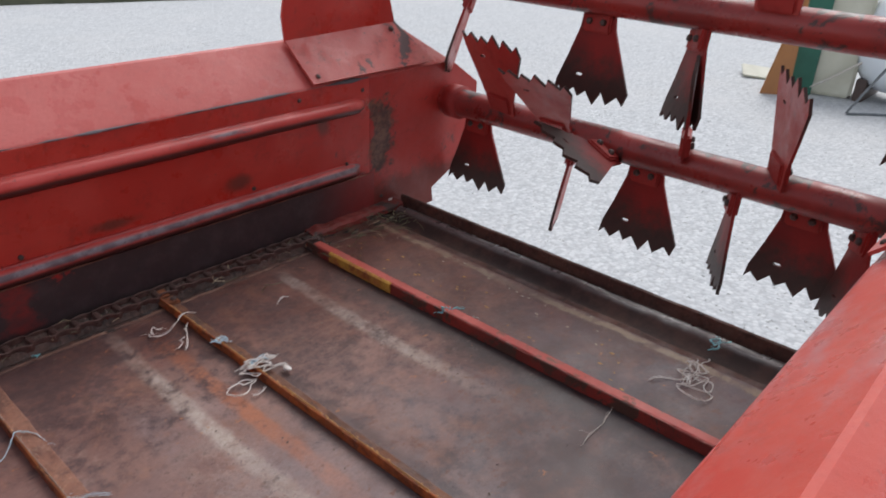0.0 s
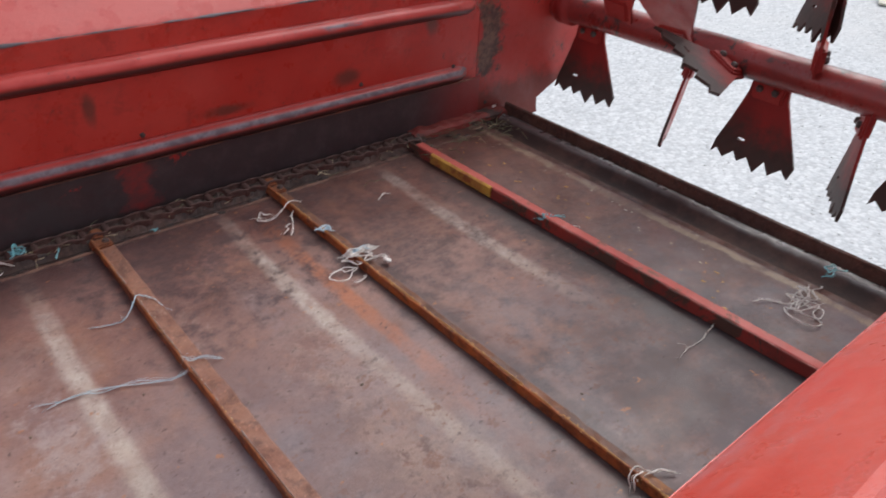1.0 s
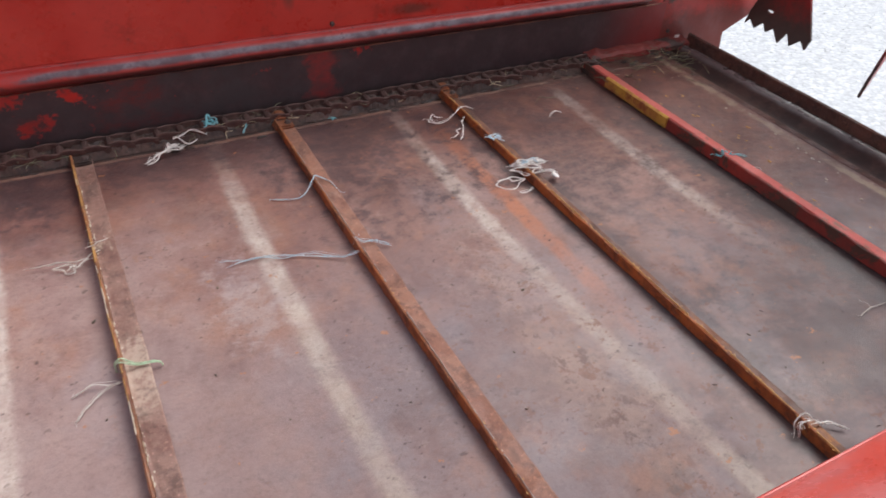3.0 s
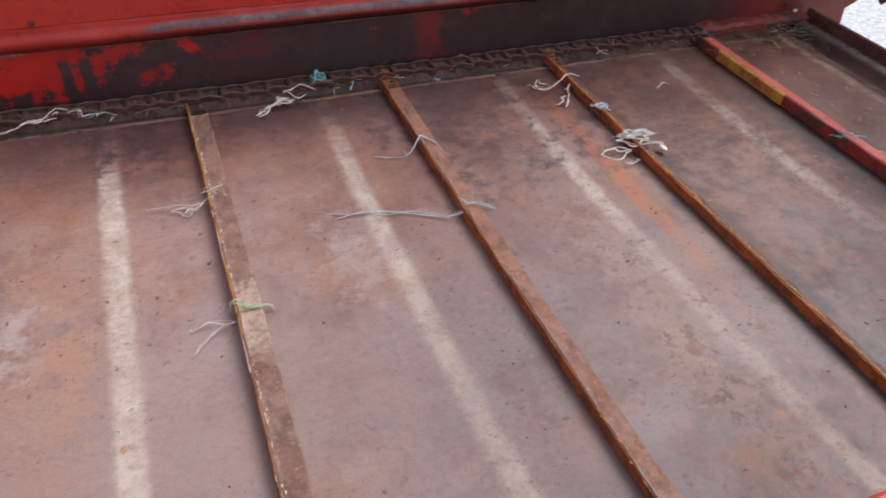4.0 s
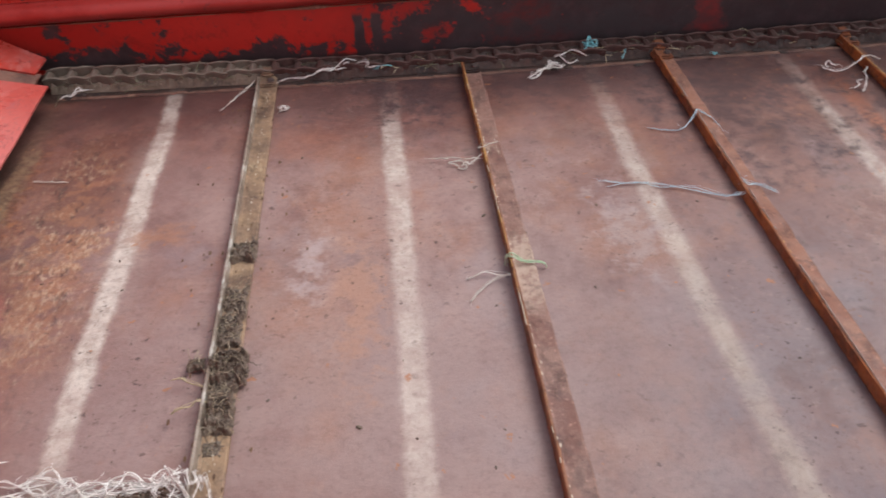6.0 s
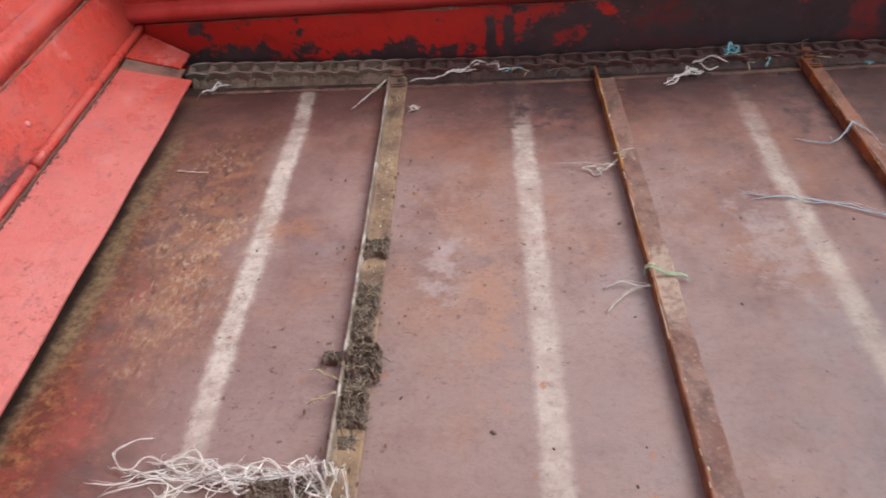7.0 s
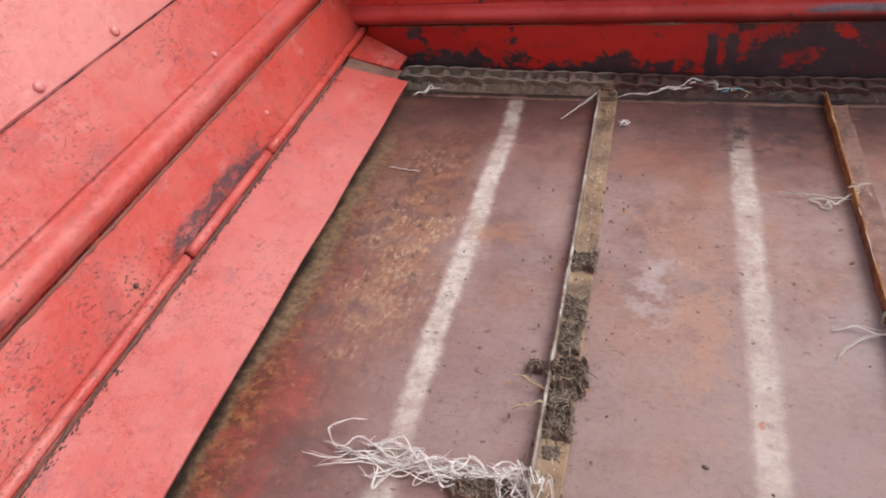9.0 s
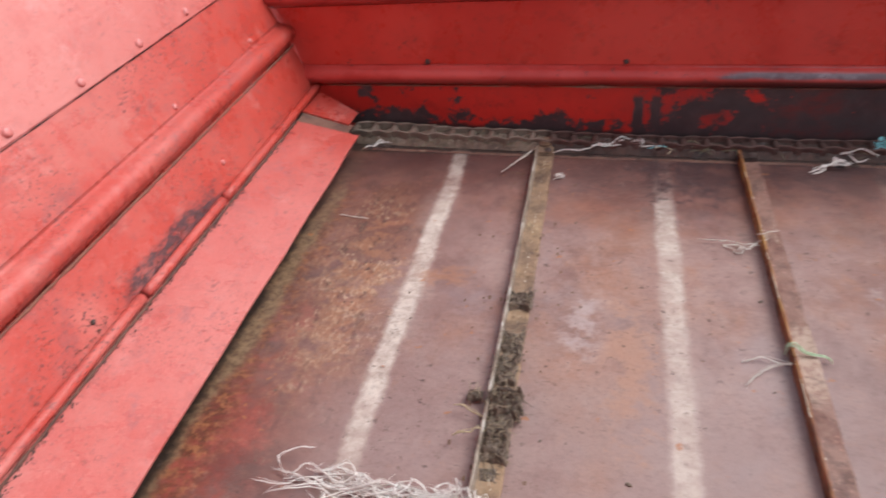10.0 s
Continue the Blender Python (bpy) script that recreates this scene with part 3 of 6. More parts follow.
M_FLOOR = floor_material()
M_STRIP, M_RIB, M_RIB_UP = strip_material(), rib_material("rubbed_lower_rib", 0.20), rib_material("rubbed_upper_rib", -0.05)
M_FRONT, M_UPPER = front_material("speckled_front_paint", 0.0, 1.0), front_material("pale_front_paint", 0.40, 0.45)
M_FOOT = front_material("sky_pink_plate_paint", 0.0, 0.60, 0.42)
M_RUST = rust_material("orange_rust", (0.34, 0.105, 0.028), (0.23, 0.075, 0.030), (0.085, 0.032, 0.018), (0.46, 0.24, 0.06), 0.01)
M_RUST_TOP = rust_material("brown_rust", (0.225, 0.100, 0.068), (0.280, 0.128, 0.082), (0.105, 0.050, 0.038), (0.37, 0.22, 0.16), 0.02)
M_OCHRE = rust_material("ochre_rust", (0.38, 0.19, 0.05), (0.27, 0.10, 0.033), (0.12, 0.05, 0.03), (0.52, 0.42, 0.26), 0.06, None, (0.28, (0.10, 0.035, 0.020), (0.27, 0.10, 0.045)))
M_DUSTY = rust_material("rust_under_dried_dung", (0.185, 0.090, 0.070), (0.245, 0.135, 0.105), (0.085, 0.045, 0.036), (0.42, 0.32, 0.24), 0.03, (-0.04, 0.11))
M_CAKED = rust_material("caked_steel", (0.30, 0.195, 0.115), (0.20, 0.125, 0.080), (0.075, 0.046, 0.032), (0.46, 0.34, 0.21), 0.03)
M_EDGE = rust_material("scuffed_pale_edge", (0.30, 0.245, 0.195), (0.20, 0.15, 0.115), (0.12, 0.085, 0.06), (0.46, 0.42, 0.37), 0.08)
# red slat's upright: shade and dirt put into a darker red
M_REDBAR_SHADED = paint("red_bar_shaded_paint", (0.30, 0.036, 0.026), (0.19, 0.034, 0.026), (0.085, 0.042, 0.03), 0.16, 0.5, 0.4)
M_SIDEBAR = paint("dirty_red_bar_paint", (0.27, 0.036, 0.028), (0.19, 0.034, 0.026), (0.06, 0.032, 0.026), 0.14, 0.6, 0.7)
# same slat's top: light put into a paler red
M_REDBAR_LIT = paint("red_bar_lit_paint", (0.50, 0.095, 0.072), (0.42, 0.066, 0.050), (0.20, 0.070, 0.045), 0.08, 0.5, 0.4)
M_RUST_DARK = rust_material("dark_orange_rust", (0.40, 0.110, 0.024), (0.26, 0.072, 0.021), (0.075, 0.026, 0.014), (0.44, 0.18, 0.04), 0.0)
M_RUST_DARK_TOP = rust_material("dull_brown_rust", (0.190, 0.074, 0.036), (0.130, 0.056, 0.034), (0.065, 0.032, 0.024), (0.30, 0.13, 0.05), -0.02)
M_CAKE = rust_material("grey_brown_cake", (0.17, 0.125, 0.09), (0.24, 0.18, 0.13), (0.07, 0.048, 0.036))
M_FLECK = plain("dried_pale_dung", (0.46, 0.38, 0.28), (0.60, 0.53, 0.43), 0.9, 60)
M_GOLD = plain("golden_rust_scale", (0.40, 0.19, 0.055), (0.50, 0.29, 0.11), 0.85, 60)
M_BRASS = plain("golden_worn_crest", (0.38, 0.21, 0.05), (0.28, 0.13, 0.04), 0.5, 40)
M_RUBBED = plain("grey_rubbed_crest", (0.34, 0.27, 0.24), (0.24, 0.17, 0.14), 0.5, 50)
M_PINKED = plain("chalky_pink_paint", (0.50, 0.20, 0.16), (0.40, 0.12, 0.09), 0.6, 50)
M_YELLOW = rust_material("yellow_worn_edge", (0.54, 0.30, 0.045), (0.42, 0.19, 0.04), (0.22, 0.045, 0.03))
M_GUIDE = rust_material("tan_guide_bar", (0.20, 0.105, 0.075), (0.13, 0.065, 0.05), (0.06, 0.035, 0.03), (0.28, 0.18, 0.13), 0.0)
M_CHAINDIRT = rust_material("brown_black_dirt", (0.052, 0.031, 0.025), (0.095, 0.054, 0.042), (0.024, 0.017, 0.015))
M_DARK = rust_material("dark_greasy_steel", (0.034, 0.021, 0.018), (0.056, 0.030, 0.024), (0.017, 0.013, 0.012))
M_LIP = rust_material("dark_brown_lip", (0.100, 0.045, 0.034), (0.140, 0.062, 0.043), (0.045, 0.024, 0.02))


def tray_material():
    """Dark steel hump, polished by the load along its crest."""
    n = Nodes("dark_tray_steel")
    z = n.axes()[2]
    c = n.mix(n.step(n.noise(10.0, 7, 0.7), 0.4, 0.62), (0.032, 0.017, 0.015), (0.066, 0.032, 0.025))
    polish = n.math("MULTIPLY", n.step(n.math("ADD", z, n.math("MULTIPLY", n.math("SUBTRACT", n.noise(18.0, 6, 0.7), 0.5), 0.007)), -0.001, 0.0080), n.step(n.noise(5.0, 5, 0.65, n.stretch(0.5, 1, 1, 4.0)), 0.38, 0.56, 0.55, 1.0))
    # crest colour lifted as well, carrying part of the sky's sheen
    c = n.mix(polish, c, (0.105, 0.092, 0.092))
    n.bump(n.noise(70.0, 6, 0.75), 0.35, 0.002)
    return n.done(c, n.step(polish, 0, 1, 0.62, 0.26), n.math("MULTIPLY", polish, 0.15), n.step(polish, 0, 1, 0.2, 0.9))


M_TRAY = tray_material()


def chain_material():
    """Brown rusty links, their top edges rubbed lighter, caked with dung towards the front."""
    n = Nodes("rusty_chain")
    z = n.axes()[2]
    x = n.axes(n.t.nodes.new("ShaderNodeNewGeometry").outputs["Position"])[0]
    r = n.random()
    c = n.mix(n.step(n.noise(40.0, 6, 0.7), 0.4, 0.7), (0.066, 0.030, 0.024), (0.125, 0.060, 0.048))
    c = n.mix(n.step(r, 0.2, 0.9, 0, 0.35), c, (0.04, 0.024, 0.02))
    crest = n.math("MULTIPLY", n.step(n.math("ADD", z, n.math("MULTIPLY", n.math("SUBTRACT", n.noise(90.0, 5, 0.7), 0.5), 0.004)), 0.0175, 0.0215), n.step(r, 0.1, 0.9, 0.35, 0.9))
    c = n.mix(crest, c, (0.135, 0.078, 0.066))
    # the stretch still caked with dried dung
    front = n.step(x, 0.46, 0.38)
    c = n.mix(n.math("MULTIPLY", front, n.step(n.noise(45.0, 5), 0.3, 0.6, 0.55, 1.0)), c, (0.185, 0.140, 0.105))
    c = n.mix(n.math("MULTIPLY", n.math("MULTIPLY", front, crest), 0.8), c, (0.30, 0.25, 0.20))
    n.bump(n.noise(120.0, 5, 0.7), 0.5, 0.002)
    return n.done(c, 0.8)


def blade_material():
    """Beater blades: red near the shaft, worn and wet-dark towards the teeth."""
    n = Nodes("beater_blade_paint")
    z = n.axes()[2]
    c = n.mix(n.step(n.noise(8.0, 5), 0.4, 0.7), (0.26, 0.016, 0.013), (0.15, 0.014, 0.012))
    worn = n.step(n.math("ADD", n.math("MULTIPLY", z, -1.0), n.math("MULTIPLY", n.noise(14.0, 6, 0.7), 0.20)), 0.21, 0.31)
    c = n.mix(worn, c, n.mix(n.noise(25.0), (0.03, 0.018, 0.015), (0.075, 0.035, 0.028)))
    n.bump(n.noise(45.0, 5), 0.3, 0.002)
    return n.done(c, 0.6, 0.0, 0.35)


def gravel_material():
    n = Nodes("pale_limestone_gravel")
    a = n.cells(38.0, "Color")
    tone = n.axes(a)[0]
    c = n.mix(tone, (0.49, 0.50, 0.51), (0.655, 0.66, 0.665))
    edge = n.cells(38.0)
    c = n.mix(n.step(edge, 0.45, 0.85, 0, 0.45), c, (0.36, 0.36, 0.37))
    c = n.mix(n.step(n.noise(0.7, 5), 0.45, 0.75, 0, 0.5), c, (0.62, 0.61, 0.60))
    n.bump(n.math("MULTIPLY", edge, -1.0), 0.35, 0.010)
    return n.done(c, 0.95, 0.0, 0.2)


M_CHAIN, M_BLADE, M_GRAVEL = chain_material(), blade_material(), gravel_material()
M_BEATER = paint("red_shaft_paint", (0.31, 0.034, 0.028), (0.20, 0.024, 0.021), (0.075, 0.030, 0.026), 0.13, 0.36, 0.4)
M_BLADE_BACK = paint("blade_back_paint", (0.40, 0.040, 0.034), (0.46, 0.075, 0.062), (0.10, 0.035, 0.03), 0.02, 0.42, 0.3)
M_STONE = plain("limestone_pebble", (0.50, 0.50, 0.50), (0.66, 0.66, 0.655), 0.95, 3.0)
M_TWINE = plain("white_baler_twine", (0.66, 0.61, 0.56), (0.82, 0.80, 0.76), 0.85, 90)
M_TWINE_DIRTY = plain("greyed_baler_twine", (0.52, 0.47, 0.41), (0.66, 0.62, 0.56), 0.9, 60)
M_TWINE_BLUE = plain("pale_blue_twine", (0.44, 0.61, 0.70), (0.60, 0.71, 0.76), 0.85, 60)
M_TEAL = plain("teal_twine", (0.14, 0.47, 0.52), (0.30, 0.58, 0.60), 0.8, 60)
M_GREEN = plain("pale_green_twine", (0.38, 0.55, 0.34), (0.52, 0.64, 0.46), 0.8, 60)
M_MUD = rust_material("dried_dung", (0.105, 0.074, 0.054), (0.165, 0.122, 0.090), (0.048, 0.033, 0.026))
M_SEAM = plain("black_seam_line", (0.018, 0.012, 0.011), (0.035, 0.022, 0.020), 0.9, 40)
M_OLIVE = plain("olive_brown_dirt", (0.085, 0.045, 0.030), (0.16, 0.095, 0.05), 0.9, 18)
M_RIBLINE = plain("thin_brown_line", (0.16, 0.062, 0.045), (0.24, 0.105, 0.07), 0.85, 30)
M_STRAW = plain("straw", (0.42, 0.34, 0.20), (0.55, 0.46, 0.30), 0.8, 40)
M_FIBRE = plain("grey_straw_fibre", (0.20, 0.155, 0.10), (0.42, 0.34, 0.24), 0.9, 90)
M_HAY = plain("greenish_hay", (0.108, 0.108, 0.061), (0.202, 0.180, 0.112), 0.85, 60)
M_RIVET = plain("pink_painted_rivet", (0.60, 0.22, 0.20), (0.52, 0.13, 0.115), 0.45, 60)
M_BOLT_D = plain("dark_bolt", (0.06, 0.045, 0.04), (0.10, 0.06, 0.05), 0.6, 60)
M_WORN = plain("rubbed_grey_steel", (0.075, 0.062, 0.068), (0.15, 0.13, 0.14), 0.5, 9)
M_ORANGE = plain("orange_brown_board", (0.42, 0.18, 0.06), (0.36, 0.15, 0.055), 0.6, 4)
M_GREENB = plain("dark_green_board", (0.015, 0.10, 0.065), (0.02, 0.13, 0.085), 0.5, 4)
M_CREAM = plain("cream_sheet", (0.52, 0.50, 0.40), (0.62, 0.60, 0.50), 0.6, 3)
M_WHITE = plain("white_tank_plastic", (0.74, 0.78, 0.82), (0.80, 0.83, 0.86), 0.4, 2)
M_FRAME = plain("grey_tube", (0.12, 0.13, 0.14), (0.18, 0.19, 0.20), 0.5, 20)
M_VERGE = plain("dark_verge", (0.07, 0.08, 0.05), (0.12, 0.12, 0.08), 0.9, 3)


# ---- building helpers ----
def to_mesh(name, bm, material, smooth=False):
    bmesh.ops.recalc_face_normals(bm, faces=bm.faces[:])
    me = bpy.data.meshes.new(name)
    bm.to_mesh(me)
    bm.free()
    me.materials.append(material)
    if smooth:
        me.polygons.foreach_set("use_smooth", [True] * len(me.polygons))
    return me


def part(name, bm, material, parent=None, label="", smooth=False):
    ob = new(name, to_mesh(name, bm, material, smooth))
    ob.parent = parent
    return tagged(ob, label)


def thing(name, x, y, z, label, category, group="", kind=""):
    ob = new(name)
    ob.location = (x, y, z)
    ob.empty_display_size = 0.05
    return tagged(ob, label, category, group, kind)


def block(bm, a, b, bevel=0.0):
    vs = bmesh.ops.create_cube(bm, size=1)["verts"]
    for v in vs:
        v.co = Vector([(a[i] + b[i]) / 2 + v.co[i] * (b[i] - a[i]) for i in range(3)])
    if bevel:
        bmesh.ops.bevel(bm, geom=list({e for v in vs for e in v.link_edges}), offset=bevel, segments=2, affect="EDGES")
    return bm


def prism(bm, outline, axis, stations, warp=None):
    """An outline of (u, v) pairs swept along an axis through the stations; u, v are the other two axes in order."""
    rings = []
    for s in stations:
        ring = []
        for u, v in outline:
            p = {"x": (s, u, v), "y": (u, s, v), "z": (u, v, s)}[axis]
            ring.append(bm.verts.new(warp(*p) if warp else p))
        rings.append(ring)
    k = len(outline)
    for a, b in zip(rings, rings[1:]):
        for i in range(k):
            bm.faces.new((a[i], a[(i + 1) % k], b[(i + 1) % k], b[i]))
    bm.faces.new(rings[0])
    bm.faces.new(rings[-1][::-1])
    return bm


def sheet(line, thick):
    """A closed outline round an open line, as thick as sheet metal."""
    pts = [Vector(p) for p in line]
    side = []
    for i, p in enumerate(pts):
        d = (pts[min(i + 1, len(pts) - 1)] - pts[max(i - 1, 0)]).normalized()
        side.append(p + Vector((d.y, -d.x)) * thick)
    return [tuple(p) for p in pts] + [tuple(p) for p in reversed(side)]


def tube(bm, pts, r, n=6, taper=None):
    pts = [Vector(p) for p in pts]
    rings = []
    for i, p in enumerate(pts):
        d = (pts[min(i + 1, len(pts) - 1)] - pts[max(i - 1, 0)])
        d = d.normalized() if d.length > 1e-9 else Vector((1, 0, 0))
        a = d.cross(Vector((0.13, 0.21, 1))).normalized()
        b = d.cross(a)
        q = r * (taper(i / (len(pts) - 1)) if taper else 1)
        rings.append([bm.verts.new(p + q * (math.cos(2 * math.pi * k / n) * a + math.sin(2 * math.pi * k / n) * b)) for k in range(n)])
    for s, t in zip(rings, rings[1:]):
        for k in range(n):
            bm.faces.new((s[k], s[(k + 1) % n], t[(k + 1) % n], t[k]))
    bm.faces.new(rings[0][::-1])
    bm.faces.new(rings[-1])
    return bm


def spline(pts, n=8):
    """A smooth line through the points."""
    p = [Vector(q) for q in pts]
    p = [2 * p[0] - p[1]] + p + [2 * p[-1] - p[-2]]
    out = []
    for i in range(1, len(p) - 2):
        for k in range(n):
            t = k / n
            a, b, c, d = p[i - 1], p[i], p[i + 1], p[i + 2]
            out.append(0.5 * (2 * b + (c - a) * t + (2 * a - 5 * b + 4 * c - d) * t * t + (3 * b - a - 3 * c + d) * t ** 3))
    return out + [p[-2]]


def dome(r, h, n=8):
    """A low round rivet head, pointing up z."""
    bm = bmesh.new()
    rings = [[bm.verts.new((r * c * math.cos(2 * math.pi * k / n), r * c * math.sin(2 * math.pi * k / n), z)) for k in range(n)]
             for c, z in ((1.0, -0.002), (1.0, h * 0.35), (0.7, h * 0.85))]
    top = bm.verts.new((0, 0, h))
    for s, t in zip(rings, rings[1:]):
        for k in range(n):
            bm.faces.new((s[k], s[(k + 1) % n], t[(k + 1) % n], t[k]))
    for k in range(n):
        bm.faces.new((rings[-1][k], rings[-1][(k + 1) % n], top))
    return bm


RIVET = to_mesh("rivet", dome(0.008, 0.005), M_RIVET, True)
BOLT = to_mesh("bolt", dome(0.007, 0.006, 6), M_BOLT_D)


def fasten(mesh, parent, place, facing, size=1.0):
    ob = new(mesh.name, mesh)
    ob.parent = parent
    turn = Vector(facing).to_track_quat("Z", "Y").to_matrix().to_4x4()
    ob.matrix_basis = Matrix.Translation(place) @ turn @ Matrix.Scale(size, 4)
    return ob


def steps(a, b, n):
    return [a + (b - a) * i / n for i in range(n + 1)]


def ease(x):
    """How far the dented side sheet bulges outward towards the front corner."""
    t = max(0.0, (0.9 - x) / 1.01)
    return 0.062 * t * t


# ---- the ground ----
bm = bmesh.new()
block(bm, (-400, -400, -1.1), (400, 400, -0.9))
tagged(part("ground", bm, M_GRAVEL), "pale grey limestone gravel yard, dry and level", "gravel yard", kind="structure")
rng = random.Random(4)
verts, faces = [], []
for _ in range(9000):
    px_, py_ = 2.5 + 6.5 * rng.random() ** 1.3, -2.2 + 9.0 * rng.random()
    s = rng.uniform(0.004, 0.012)
    i, yaw = len(verts), rng.uniform(0, 6.28)
    for k in range(4):
        q = s * rng.uniform(0.7, 1.2)
        verts.append((px_ + q * math.cos(yaw + k * 1.57), py_ + q * math.sin(yaw + k * 1.57), -0.899))
    for k in range(4):
        q = s * rng.uniform(0.3, 0.6)
        verts.append((px_ + q * math.cos(yaw + 0.4 + k * 1.57), py_ + q * math.sin(yaw + 0.4 + k * 1.57), -0.899 + s * rng.uniform(0.15, 0.4)))
    faces += [(i + k, i + (k + 1) % 4, i + 4 + (k + 1) % 4, i + 4 + k) for k in range(4)] + [(i + 4, i + 5, i + 6, i + 7)]
me = bpy.data.meshes.new("pebbles")
me.from_pydata(verts, [], faces)
me.materials.append(M_STONE)
tagged(new("pebbles", me), "loose pale limestone pebbles on the gravel yard", "gravel", kind="stuff")

# ---- the spreader box: bed ----
bm = bmesh.new()
block(bm, (-0.11, -1.178, -0.012), (2.280, 0.150, 0.0))
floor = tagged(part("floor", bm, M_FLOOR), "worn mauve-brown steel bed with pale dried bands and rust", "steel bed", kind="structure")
bm = bmesh.new()
prism(bm, sheet([(2.281, -0.004), (2.292, -0.011), (2.308, -0.013), (2.324, -0.011), (2.338, -0.004), (2.350, 0.003), (2.360, 0.0075), (2.369, 0.0090), (2.378, 0.007), (2.388, 0.001), (2.397, -0.007)], 0.004), "y", steps(-1.178, 0.113, 40),
      lambda x, y, z: (x, y, z + 0.0012 * noise.noise((x * 20, y * 6, 3))))
part("rear_tray", bm, M_TRAY, floor, "dark humped steel sheet behind the bed, worn shiny", True)
bm = bmesh.new()
prism(bm, [(2.262, 0.0005), (2.278, 0.0025), (2.283, -0.012), (2.279, -0.02), (2.276, -0.005), (2.262, 0.0002)], "y", steps(-1.17, 0.11, 30),
      lambda x, y, z: (x + 0.003 * noise.noise((y * 9, 0, 1)), y, z))
part("bed_edge", bm, M_LIP, floor, "dark chipped rear edge of the bed")

bm = bmesh.new()
prism(bm, [(0.022, 0.0004), (0.023, 0.0028), (0.030, 0.0030), (0.031, 0.0004)], "x", steps(0.02, 2.2, 160),
      lambda x, y, z: (x, y + 0.35 * ease(x) + 0.0022 * noise.noise((x * 14, 0, 3)) + 0.0015 * noise.noise((x * 50, 0, 3)), z * (0.6 + 0.5 * noise.noise((x * 20, 1, 1)))))
part("chain_guide", bm, M_GUIDE, floor, "thin rusty guide bar beside the chain")

# rear lip: an angle bar on edge
bm = bmesh.new()
prism(bm, [(2.398, -0.034), (2.398, 0.028), (2.405, 0.030), (2.406, -0.027), (2.435, -0.029), (2.435, -0.036)], "y", steps(-1.178, 0.10, 40),
      lambda x, y, z: (x + 0.004 * noise.noise((y * 3, 0, 4)), y, z + 0.002 * noise.noise((y * 11, 2, 0))))
tagged(part("trim", bm, M_LIP), "dark brown rusty angle bar along the rear edge", "steel lip", kind="structure")


# ---- side walls ----
def rib_outline(y, z, r, out, sign):
    """A half-round pressed rib standing proud of a wall."""
    pts = [(y, z + r * 1.25), (y - sign * out * 0.12, z + r * 1.05)]
    pts += [(y - sign * out * math.cos(a), z + r * math.sin(a)) for a in [radians(d) for d in range(70, -71, -20)]]
    return pts + [(y - sign * out * 0.1, z - r * 1.05), (y, z - r * 1.2)]


def side_wall(name, y, sign, x0, x1, label, full):
    """A folded sheet wall: upright panel, sloping flare and a flat top flange. sign: which way is outward along y."""
    def bulge(a, b, c):
        e = ease(a) if full else 0.0
        return (a, b + e, c - 0.46 * e * min(1.0, max(0.0, c / 0.05)))

    line = [(y, -0.045), (y, 0.393), (y + sign * 0.004, 0.399), (y + sign * 0.098, 0.496), (y + sign * 0.106, 0.499), (y + sign * 0.142, 0.489), (y + sign * 0.145, 0.46)]
    wall = bmesh.new()
    prism(wall, sheet(line[:2], 0.006 * sign), "x", steps(x0, 2.285, 30), lambda a, b, c: bulge(a, b + 0.002 * noise.noise((a * 2.5, c * 4, y)), c))
    wall = tagged(part(name, wall, M_WALL), label, "side panel", kind="structure")
    bm = bmesh.new()

    def cut(a, b, c):
        rear = 2.62 - max(0.0, (b - y) * sign) * 1.35
        return bulge(min(a, rear), b + 0.0015 * noise.noise((a * 3, c * 5, 7)), c)

    prism(bm, sheet(line[1:], 0.006 * sign), "x", steps(x0, 2.63, 30), cut)
    part("flare", bm, M_FLARE if full else M_FLARE_WARM, wall, "sloping red top flange with sky sheen in its colour")
    for z, end in ((0.146, 2.215), (0.325, 2.235)):
        bm = bmesh.new()

        def tip(a, b, c, z=z, end=end):
            k = min(1.0, max(0.0, (end + 0.035 - a) / 0.035))
            return bulge(a, y + (b - y) * k, z + (c - z) * (0.55 + 0.45 * k) + 0.0015 * noise.noise((a * 4, 3, z)))

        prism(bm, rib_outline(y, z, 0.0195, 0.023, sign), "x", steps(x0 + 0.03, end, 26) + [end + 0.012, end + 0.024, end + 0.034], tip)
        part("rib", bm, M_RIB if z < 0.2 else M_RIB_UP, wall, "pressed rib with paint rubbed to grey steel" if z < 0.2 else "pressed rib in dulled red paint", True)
    bm = bmesh.new()
    yy = y - sign * 0.003
    prism(bm, [(yy, 0.004), (yy, 0.121), (yy + sign * 0.0025, 0.123), (yy + sign * 0.0025, 0.004)], "x", steps(x0 + 0.16, 2.30, 50),
          lambda a, b, c: bulge(a, b, c + (0.003 * noise.noise((a * 9, 1, 2)) if c > 0.1 else 0)))
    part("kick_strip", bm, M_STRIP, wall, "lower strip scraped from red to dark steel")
    bm = bmesh.new()
    rear = [(2.288, -0.04), (2.556, -0.04), (2.549, 0.008), (2.640, 0.052), (2.745, 0.096), (2.745, 0.315), (2.62, 0.397), (2.288, 0.393)]
    va = [bm.verts.new((a, y, c)) for a, c in rear]
    vb = [bm.verts.new((a, y + sign * 0.006, c)) for a, c in rear]
    bm.faces.new(va)
    bm.faces.new(vb[::-1])
    for i in range(len(rear)):
        j = (i + 1) % len(rear)
        bm.faces.new((va[i], vb[i], vb[j], va[j]))
    part("rear_panel", bm, M_PANEL if full else M_WALL, wall, "grimy dark red rear extension panel")
    return wall


